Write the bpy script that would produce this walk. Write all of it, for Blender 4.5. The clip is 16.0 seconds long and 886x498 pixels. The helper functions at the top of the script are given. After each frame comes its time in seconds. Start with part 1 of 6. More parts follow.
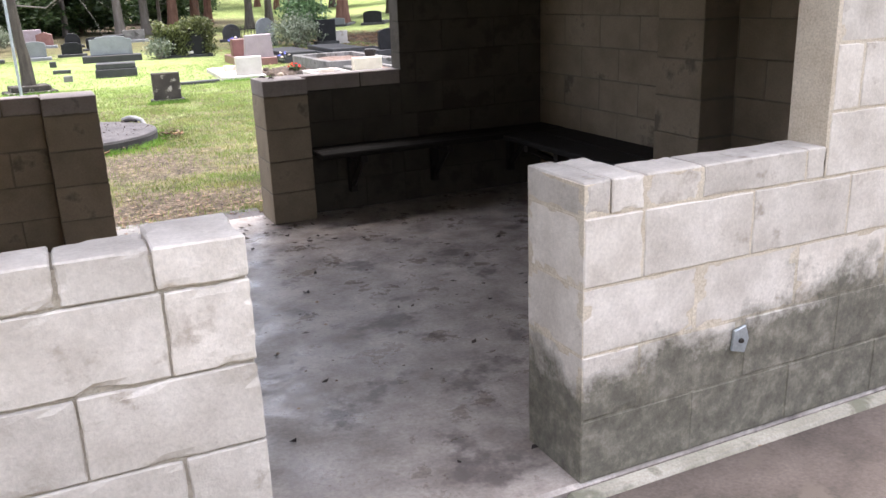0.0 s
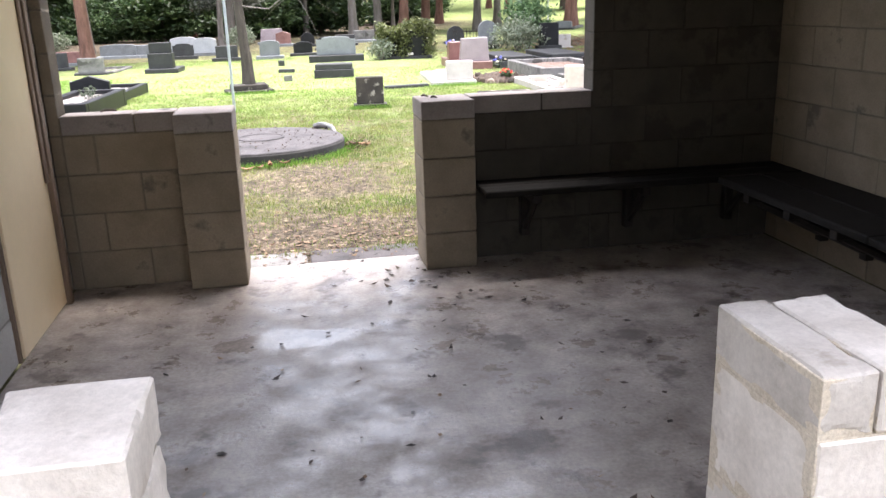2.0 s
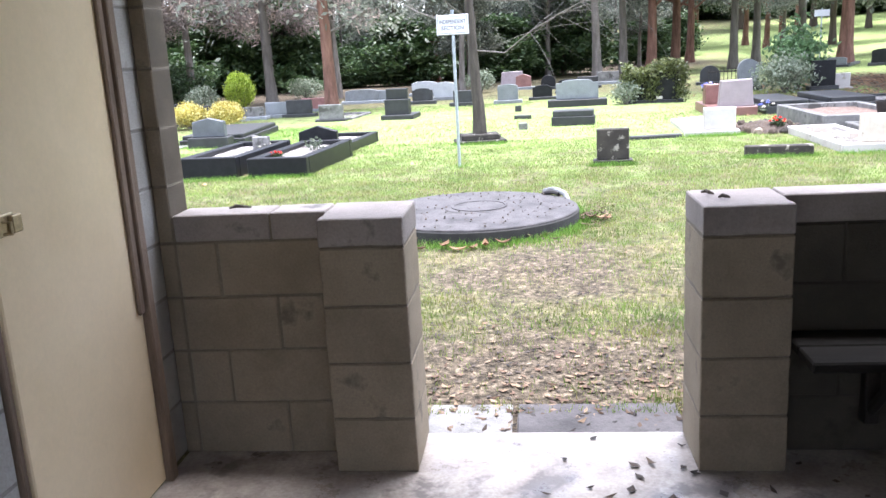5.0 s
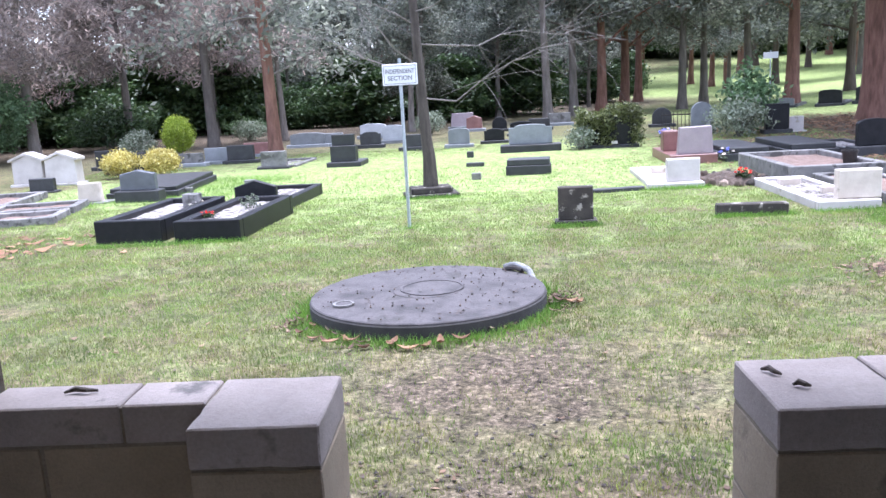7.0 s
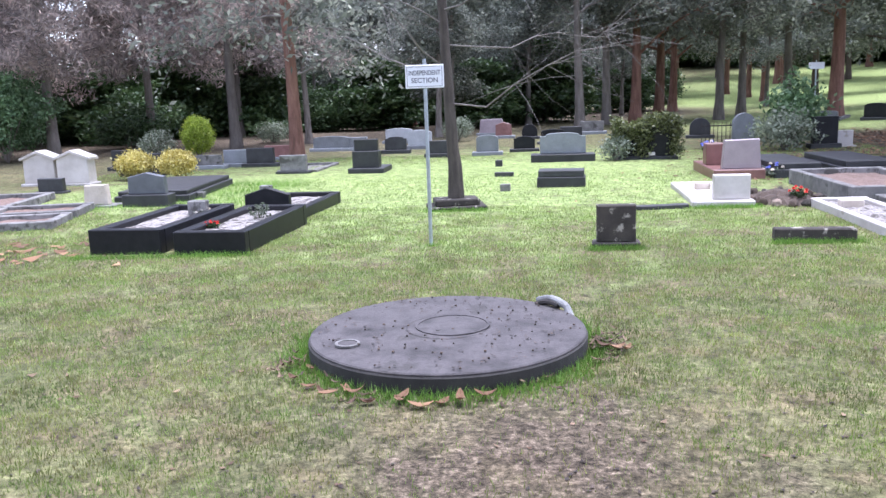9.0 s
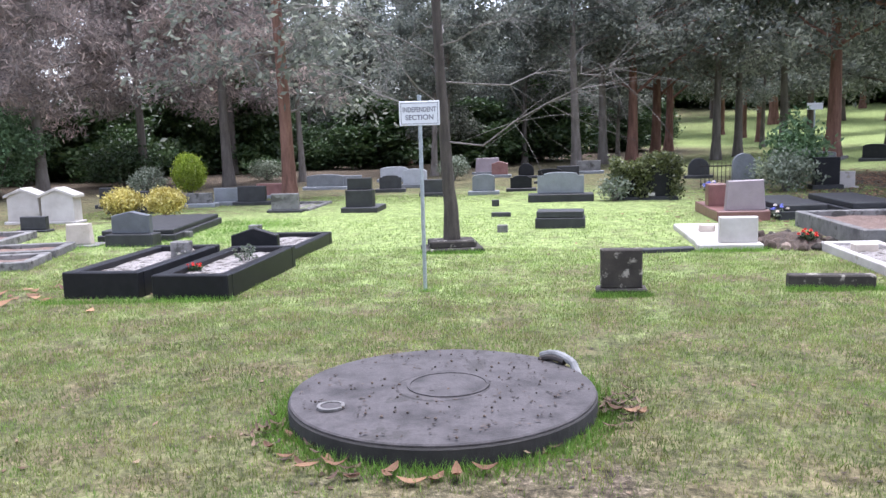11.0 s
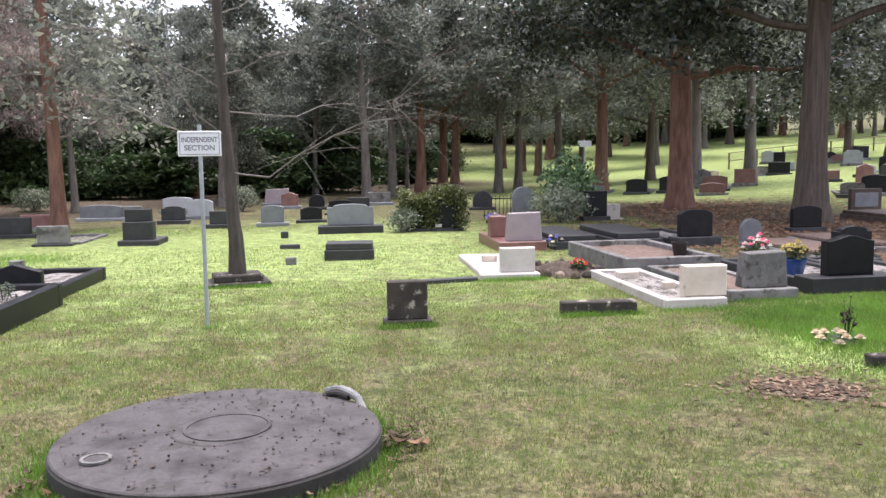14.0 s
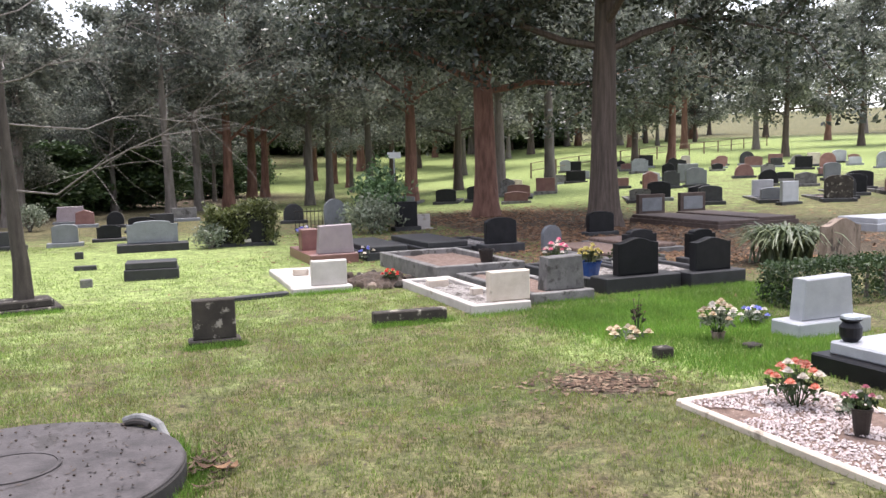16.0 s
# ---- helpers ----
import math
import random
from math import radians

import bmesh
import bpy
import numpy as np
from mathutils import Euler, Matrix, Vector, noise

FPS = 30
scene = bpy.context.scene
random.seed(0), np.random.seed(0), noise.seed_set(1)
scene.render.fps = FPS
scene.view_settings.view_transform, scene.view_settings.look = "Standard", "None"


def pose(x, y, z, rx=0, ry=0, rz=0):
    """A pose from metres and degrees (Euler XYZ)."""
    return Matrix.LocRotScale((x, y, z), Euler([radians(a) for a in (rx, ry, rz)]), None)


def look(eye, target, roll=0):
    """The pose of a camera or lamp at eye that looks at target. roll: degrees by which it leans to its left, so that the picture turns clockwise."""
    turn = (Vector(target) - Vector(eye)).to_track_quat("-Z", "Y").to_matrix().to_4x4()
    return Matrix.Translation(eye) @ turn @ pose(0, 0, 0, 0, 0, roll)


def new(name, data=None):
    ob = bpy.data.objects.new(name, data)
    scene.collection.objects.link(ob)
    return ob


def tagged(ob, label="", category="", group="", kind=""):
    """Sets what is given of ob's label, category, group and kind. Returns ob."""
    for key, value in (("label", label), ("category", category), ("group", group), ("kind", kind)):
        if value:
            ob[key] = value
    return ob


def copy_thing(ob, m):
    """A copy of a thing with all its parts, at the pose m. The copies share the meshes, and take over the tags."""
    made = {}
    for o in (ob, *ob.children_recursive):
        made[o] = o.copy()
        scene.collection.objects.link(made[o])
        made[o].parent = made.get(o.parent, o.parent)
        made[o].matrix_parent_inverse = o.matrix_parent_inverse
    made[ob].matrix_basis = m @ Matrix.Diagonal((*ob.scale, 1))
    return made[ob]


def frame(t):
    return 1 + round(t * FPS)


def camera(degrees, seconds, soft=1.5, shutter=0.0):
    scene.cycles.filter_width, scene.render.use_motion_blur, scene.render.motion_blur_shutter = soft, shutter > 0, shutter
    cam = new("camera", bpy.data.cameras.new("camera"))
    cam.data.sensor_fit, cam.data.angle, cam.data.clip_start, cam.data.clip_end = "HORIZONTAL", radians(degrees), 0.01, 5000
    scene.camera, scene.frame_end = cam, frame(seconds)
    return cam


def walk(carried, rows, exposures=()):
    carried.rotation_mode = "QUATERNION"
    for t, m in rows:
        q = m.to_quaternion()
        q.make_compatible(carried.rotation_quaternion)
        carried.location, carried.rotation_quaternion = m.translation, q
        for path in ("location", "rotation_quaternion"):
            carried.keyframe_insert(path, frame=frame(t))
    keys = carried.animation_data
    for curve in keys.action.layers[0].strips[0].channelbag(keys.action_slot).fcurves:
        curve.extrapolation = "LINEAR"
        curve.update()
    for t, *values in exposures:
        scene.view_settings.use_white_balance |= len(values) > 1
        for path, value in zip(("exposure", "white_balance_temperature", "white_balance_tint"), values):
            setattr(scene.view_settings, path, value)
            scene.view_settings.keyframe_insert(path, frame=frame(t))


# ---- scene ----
cam = camera(55.7, 16.0)
PATH = [
    (0, (-0.279, -5.098, 1.39), (0.528, -3.366, 0.799), -2.1),
    (0.5, (-0.045, -4.951, 1.393), (0.584, -3.156, 0.772), -2.5),
    (1, (0.069, -4.685, 1.374), (0.618, -2.875, 0.723), -2.2),
    (1.5, (0.149, -4.438, 1.389), (0.654, -2.61, 0.757), -2.1),
    (2, (0.295, -4.24, 1.391), (0.62, -2.351, 0.821), -1.8),
    (2.5, (0.406, -4.044, 1.391), (0.559, -2.115, 0.886), -1.7),
    (3, (0.418, -3.713, 1.387), (0.513, -1.777, 0.896), -1.1),
    (3.5, (0.393, -3.496, 1.372), (0.436, -1.557, 0.885), -1.2),
    (4, (0.432, -3.14, 1.368), (0.309, -1.219, 0.825), -1.9),
    (4.2, (0.407, -3.021, 1.365), (0.247, -1.098, 0.841), -2.3),
    (6.5, (0.456, -1.875, 1.554), (0.212, 0.067, 1.141), -3.5),
    (7, (0.361, -1.62, 1.574), (0.258, 0.34, 1.19), -3.2),
    (7.5, (0.362, -1.34, 1.56), (0.328, 0.626, 1.194), -2.2),
    (8, (0.388, -1.075, 1.588), (0.268, 0.888, 1.226), -2.0),
    (8.5, (0.352, -0.875, 1.575), (0.188, 1.084, 1.203), -2.0),
    (10.8, (0.298, -0.249, 1.542), (0.149, 1.724, 1.244), -2.1),
    (11, (0.291, -0.224, 1.546), (0.142, 1.75, 1.265), -1.7),
    (11.5, (0.308, -0.197, 1.558), (0.185, 1.784, 1.308), -1.0),
    (12, (0.33, -0.195, 1.568), (0.28, 1.791, 1.336), -1.0),
    (12.5, (0.335, -0.19, 1.563), (0.392, 1.796, 1.334), -1.0),
    (13, (0.343, -0.2, 1.562), (0.495, 1.78, 1.33), -0.8),
    (13.5, (0.352, -0.206, 1.567), (0.594, 1.766, 1.336), -0.8),
    (14, (0.357, -0.199, 1.564), (0.698, 1.76, 1.345), -0.7),
    (14.5, (0.367, -0.207, 1.565), (0.823, 1.729, 1.35), -0.7),
    (15, (0.393, -0.198, 1.564), (0.958, 1.709, 1.35), -1.0),
    (15.5, (0.401, -0.2, 1.565), (1.073, 1.673, 1.359), -1.3),
    (16, (0.411, -0.196, 1.563), (1.174, 1.642, 1.364), -1.4),
]
EXPOSURES = [(0.0, 2.55, 6550, 16), (1.0, 2.6, 6550, 16), (2.0, 2.82, 6550, 15), (4.2, 2.95, 6250, 14), (6.5, 2.55, 5550, 18), (8.0, 2.2, 5600, 22), (11.0, 1.88, 5850, 19), (12.5, 1.85, 6250, 19), (16.0, 1.72, 6550, 17)]
walk(cam, [(t, look(e, a, r)) for t, e, a, r in PATH], EXPOSURES)

# ---- world and sun: a bright overcast day ----
world = bpy.data.worlds.new("overcast_sky")
scene.world = world
world.use_nodes = True
wn, wl = world.node_tree.nodes, world.node_tree.links
sky = wn.new("ShaderNodeTexSky")
sky.sky_type, sky.sun_disc = "NISHITA", False
sky.sun_elevation, sky.sun_rotation = radians(79), radians(45)
sky.air_density, sky.dust_density, sky.ozone_density = 1.0, 2.0, 1.5
grey = wn.new("ShaderNodeHueSaturation")
grey.inputs["Saturation"].default_value = 0.42
wl.new(sky.outputs[0], grey.inputs["Color"])
wl.new(grey.outputs[0], wn["Background"].inputs["Color"])
wn["Background"].inputs["Strength"].default_value = 0.15
sun = new("sun", bpy.data.lights.new("sun", "SUN"))
sun.data.energy, sun.data.angle, sun.data.color = 1.2, radians(28), (1.0, 0.965, 0.92)
sun.matrix_world = look((3.6, 7.6, 26), (0, 4, 0))


# ---- materials ----
def ramp_of(nt, fac, stops):
    r = nt.nodes.new("ShaderNodeValToRGB")
    while len(r.color_ramp.elements) < len(stops):
        r.color_ramp.elements.new(0.5)
    for el, (p, c) in zip(r.color_ramp.elements, stops):
        el.position, el.color = p, (*c, 1)
    nt.links.new(fac, r.inputs[0])
    return r.outputs[0]


def noise_of(nt, vec, scale, detail=4.0, rough=0.6):
    n = nt.nodes.new("ShaderNodeTexNoise")
    n.inputs["Scale"].default_value, n.inputs["Detail"].default_value, n.inputs["Roughness"].default_value = scale, detail, rough
    nt.links.new(vec, n.inputs["Vector"])
    return n.outputs["Fac"]


def mixed(nt, fac, a, b, kind="MIX"):
    m = nt.nodes.new("ShaderNodeMix")
    m.data_type, m.blend_type = "RGBA", kind
    for sock, val in ((m.inputs[0], fac), (m.inputs[6], a), (m.inputs[7], b)):
        if isinstance(val, (int, float)):
            sock.default_value = val
        elif isinstance(val, tuple):
            sock.default_value = (*val, 1)
        else:
            nt.links.new(val, sock)
    return m.outputs[2]


def maths(nt, op, a, b=0.0):
    m = nt.nodes.new("ShaderNodeMath")
    m.operation = op
    m.use_clamp = op == "SUBTRACT"
    for sock, val in ((m.inputs[0], a), (m.inputs[1], b)):
        if isinstance(val, (int, float)):
            sock.default_value = val
        else:
            nt.links.new(val, sock)
    return m.outputs[0]


def surface(name, c1, c2, scale=6.0, fine=70.0, rough=0.85, bump=0.25, spots=None, spot_scale=9.0, spot_edge=0.62, vary=0.0,
            island=0.0, grain=0.25, metal=0.0, coat=0.0, world_space=False, stretch=None, spec=0.5):
    """A mottled surface: two colours in a broad noise, a fine grain, spots of a third colour, relief, a tone of its own per object."""
    m = bpy.data.materials.new(name)
    m.use_nodes = True
    nt = m.node_tree
    bsdf = nt.nodes["Principled BSDF"]
    info = nt.nodes.new("ShaderNodeObjectInfo")
    if world_space:
        geo = nt.nodes.new("ShaderNodeNewGeometry")
        vec = geo.outputs["Position"]
    else:
        tc = nt.nodes.new("ShaderNodeTexCoord")
        shift = nt.nodes.new("ShaderNodeVectorMath")
        shift.operation = "ADD"
        nt.links.new(tc.outputs["Object"], shift.inputs[0])
        nt.links.new(maths(nt, "MULTIPLY", info.outputs["Random"], 37.0), shift.inputs[1])
        vec = shift.outputs[0]
    if stretch:
        mp = nt.nodes.new("ShaderNodeMapping")
        mp.inputs["Scale"].default_value = stretch
        nt.links.new(vec, mp.inputs[0])
        vec = mp.outputs[0]
    broad = noise_of(nt, vec, scale)
    small = noise_of(nt, vec, fine, 3.0, 0.7)
    col = ramp_of(nt, broad, [(0.3, c1), (0.7, c2)])
    col = mixed(nt, 1.0, col, ramp_of(nt, small, [(0.25, (1 - grain,) * 3), (0.75, (1 + grain,) * 3)]), "MULTIPLY")
    if spots:
        s = noise_of(nt, vec, spot_scale, 5.0, 0.65)
        col = mixed(nt, ramp_of(nt, s, [(spot_edge, (0, 0, 0)), (spot_edge + 0.08, (1, 1, 1))]), col, spots)
    if vary or island:
        src = info.outputs["Random"]
        if island:
            g2 = nt.nodes.new("ShaderNodeNewGeometry")
            src = g2.outputs["Random Per Island"]
        k = max(vary, island)
        col = mixed(nt, 1.0, col, ramp_of(nt, src, [(0.0, (1 - k,) * 3), (1.0, (1 + k,) * 3)]), "MULTIPLY")
    nt.links.new(col, bsdf.inputs["Base Color"])
    bsdf.inputs["Metallic"].default_value = metal
    bsdf.inputs["Coat Weight"].default_value = coat
    bsdf.inputs["Specular IOR Level"].default_value = spec
    nt.links.new(ramp_of(nt, small, [(0.2, (max(rough - 0.1, 0.02),) * 3), (0.8, (min(rough + 0.08, 1),) * 3)]), bsdf.inputs["Roughness"])
    if bump:
        b = nt.nodes.new("ShaderNodeBump")
        b.inputs["Strength"].default_value, b.inputs["Distance"].default_value = bump, 0.01
        nt.links.new(maths(nt, "ADD", maths(nt, "MULTIPLY", small, 0.6), broad), b.inputs["Height"])
        nt.links.new(b.outputs[0], bsdf.inputs["Normal"])
    return m


def leaf_material(name, c1, c2, c3, rough=0.5, through_light=0.3, mottle=0.9, depth=0.36, other=None):
    """Leaves: a tone for each leaf, and some light that comes through."""
    m = bpy.data.materials.new(name)
    m.use_nodes = True
    nt = m.node_tree
    bsdf = nt.nodes["Principled BSDF"]
    geo = nt.nodes.new("ShaderNodeNewGeometry")
    info = nt.nodes.new("ShaderNodeObjectInfo")
    col = ramp_of(nt, geo.outputs["Random Per Island"], [(0.0, c1), (0.55, c2), (1.0, c3)])
    broad = noise_of(nt, geo.outputs["Position"], mottle, 3.0)
    if other:
        drift = noise_of(nt, geo.outputs["Position"], mottle * 1.7, 5.0, 0.65)
        col = mixed(nt, ramp_of(nt, drift, [(0.44, (0, 0, 0)), (0.58, (0.85,) * 3)]), col, other)
    col = mixed(nt, 1.0, col, ramp_of(nt, broad, [(0.3, (1 - depth,) * 3), (0.7, (1 + depth,) * 3)]), "MULTIPLY")
    col = mixed(nt, 1.0, col, ramp_of(nt, info.outputs["Random"], [(0.0, (0.8, 0.8, 0.8)), (1.0, (1.2, 1.15, 1.1))]), "MULTIPLY")
    nt.links.new(col, bsdf.inputs["Base Color"])
    bsdf.inputs["Roughness"].default_value = rough
    tr = nt.nodes.new("ShaderNodeBsdfTranslucent")
    nt.links.new(col, tr.inputs["Color"])
    mx = nt.nodes.new("ShaderNodeMixShader")
    mx.inputs[0].default_value = through_light
    nt.links.new(bsdf.outputs[0], mx.inputs[1])
    nt.links.new(tr.outputs[0], mx.inputs[2])
    nt.links.new(mx.outputs[0], nt.nodes["Material Output"].inputs["Surface"])
    return m


def ground_material():
    """Mown lawn over soil: green, dry and bare patches, with soil worn bare by the doorway and under the trees."""
    m = bpy.data.materials.new("lawn_soil")
    m.use_nodes = True
    nt = m.node_tree
    bsdf = nt.nodes["Principled BSDF"]
    geo = nt.nodes.new("ShaderNodeNewGeometry")
    pos = geo.outputs["Position"]
    broad, mid, small = noise_of(nt, pos, 0.35), noise_of(nt, pos, 2.2, 5.0), noise_of(nt, pos, 28.0, 4.0, 0.75)
    col = ramp_of(nt, broad, [(0.3, (0.085, 0.095, 0.04)), (0.5, (0.125, 0.125, 0.058)), (0.72, (0.175, 0.168, 0.08))])
    col = mixed(nt, ramp_of(nt, mid, [(0.47, (0, 0, 0)), (0.6, (0.85,) * 3)]), col, (0.14, 0.115, 0.065))
    # greener patches; the far ones carry the sunlit lawn's brightness in their colour
    lush_lit = None
    for x, y, r, edge in ((-0.5, 15.0, 8.5, 5.0), (5.2, 5.6, 1.7, 0.8), (-5.0, 14.0, 3.5, 1.5), (18.0, 33.0, 14.0, 8.0), (45.0, 58.0, 40.0, 12.0), (14.0, 58.0, 12.0, 5.0)):
        d = nt.nodes.new("ShaderNodeVectorMath")
        d.operation = "DISTANCE"
        nt.links.new(pos, d.inputs[0])
        d.inputs[1].default_value = (x, y, 0)
        mr = nt.nodes.new("ShaderNodeMapRange")
        nt.links.new(maths(nt, "ADD", d.outputs["Value"], maths(nt, "MULTIPLY", maths(nt, "ADD", mid, -0.5), edge * 2.5)), mr.inputs[0])
        for i, v in ((1, r), (2, r - edge), (3, 0.0), (4, 0.8)):
            mr.inputs[i].default_value = v
        lush_lit = mr.outputs[0] if lush_lit is None else maths(nt, "MAXIMUM", lush_lit, mr.outputs[0])
    col = mixed(nt, lush_lit, col, (0.29, 0.37, 0.13))
    bare = None
    for x, y, r, edge in ((0.45, 2.7, 1.3, 1.0), (0.5, 0.85, 1.25, 0.7), (3.75, 4.8, 0.5, 0.25), (11.3, 15.2, 6.5, 1.5), (9.0, 11.6, 2.6, 0.8), (-5.2, 7.4, 0.9, 0.8), (0.4, -5.5, 3.6, 0.6), (12.0, 22.5, 4.0, 1.6), (-16.0, 40.0, 22.0, 8.0), (4.0, 47.0, 9.0, 4.0)):
        d = nt.nodes.new("ShaderNodeVectorMath")
        d.operation = "DISTANCE"
        nt.links.new(pos, d.inputs[0])
        d.inputs[1].default_value = (x, y, 0)
        wob = maths(nt, "ADD", d.outputs["Value"], maths(nt, "MULTIPLY", maths(nt, "ADD", mid, -0.5), edge * 3.2))
        mr = nt.nodes.new("ShaderNodeMapRange")
        nt.links.new(wob, mr.inputs[0])
        for i, v in ((1, r), (2, r - edge), (3, 0.0), (4, 0.85)):
            mr.inputs[i].default_value = v
        bare = mr.outputs[0] if bare is None else maths(nt, "MAXIMUM", bare, mr.outputs[0])
    soil = ramp_of(nt, small, [(0.25, (0.035, 0.026, 0.02)), (0.55, (0.10, 0.074, 0.057)), (0.8, (0.21, 0.165, 0.13))])
    col = mixed(nt, bare, col, soil)
    col = mixed(nt, 1.0, col, ramp_of(nt, noise_of(nt, pos, 7.0, 5.0, 0.7), [(0.32, (0.5,) * 3), (0.68, (1.4,) * 3)]), "MULTIPLY")
    col = mixed(nt, 1.0, col, ramp_of(nt, small, [(0.3, (0.4,) * 3), (0.7, (1.45,) * 3)]), "MULTIPLY")
    nt.links.new(col, bsdf.inputs["Base Color"])
    bsdf.inputs["Roughness"].default_value = 0.95
    bsdf.inputs["Specular IOR Level"].default_value = 0.15
    b = nt.nodes.new("ShaderNodeBump")
    b.inputs["Strength"].default_value, b.inputs["Distance"].default_value = 0.6, 0.03
    nt.links.new(small, b.inputs["Height"])
    nt.links.new(b.outputs[0], bsdf.inputs["Normal"])
    return m


def floor_material():
    """Old trowelled concrete, damp and half polished, with stains."""
    m = surface("trowelled_concrete", (0.20, 0.165, 0.142), (0.44, 0.388, 0.345), 5.0, 60, 0.45, 0.2, spots=(0.145, 0.12, 0.108), spot_scale=3.4,
                spot_edge=0.55, grain=0.25, world_space=True)
    nt = m.node_tree
    bsdf = nt.nodes["Principled BSDF"]
    geo = nt.nodes.new("ShaderNodeNewGeometry")
    n = noise_of(nt, geo.outputs["Position"], 4.5, 7.0, 0.75)
    dry = ramp_of(nt, n, [(0.38, (0.2,) * 3), (0.6, (0.62,) * 3)])
    at = nt.nodes.new("ShaderNodeMapping")
    at.inputs["Location"].default_value, at.inputs["Scale"].default_value = (-0.18, 2.2, 0.0), (1.0, 2.75, 1.0)
    nt.links.new(geo.outputs["Position"], at.inputs[0])
    reach = nt.nodes.new("ShaderNodeVectorMath")
    reach.operation = "LENGTH"
    nt.links.new(at.outputs[0], reach.inputs[0])
    wet = nt.nodes.new("ShaderNodeMapRange")
    nt.links.new(maths(nt, "ADD", reach.outputs["Value"], maths(nt, "MULTIPLY", n, 0.5)), wet.inputs[0])
    for i, v in ((1, 0.50), (2, 0.60), (3, 1.0), (4, 0.0)):
        wet.inputs[i].default_value = v
    nt.links.new(mixed(nt, wet.outputs[0], dry, (0.06, 0.06, 0.06)), bsdf.inputs["Roughness"])
    return m


def stained(m):
    """Lays a damp mossy stain over a pale wall material; it climbs from the footing to a ragged edge."""
    nt = m.node_tree
    bsdf = nt.nodes["Principled BSDF"]
    clean = bsdf.inputs["Base Color"].links[0].from_socket
    geo = nt.nodes.new("ShaderNodeNewGeometry")
    axes = nt.nodes.new("ShaderNodeSeparateXYZ")
    nt.links.new(geo.outputs["Position"], axes.inputs[0])
    ragged = noise_of(nt, geo.outputs["Position"], 5.0, 6.0, 0.7)
    level = maths(nt, "ADD", maths(nt, "MULTIPLY", axes.outputs[0], 0.10), maths(nt, "MULTIPLY", ragged, 0.5))
    fac = nt.nodes.new("ShaderNodeMapRange")
    nt.links.new(maths(nt, "ADD", axes.outputs[2], maths(nt, "MULTIPLY", level, -1.0)), fac.inputs[0])
    for i, v in ((1, -0.06), (2, 0.05), (3, 0.94), (4, 0.0)):
        fac.inputs[i].default_value = v
    moss = ramp_of(nt, noise_of(nt, geo.outputs["Position"], 16.0, 6.0, 0.75), [(0.3, (0.05, 0.046, 0.033)), (0.5, (0.115, 0.106, 0.08)), (0.72, (0.25, 0.228, 0.185))])
    nt.links.new(mixed(nt, fac.outputs[0], clean, moss), bsdf.inputs["Base Color"])
    return m


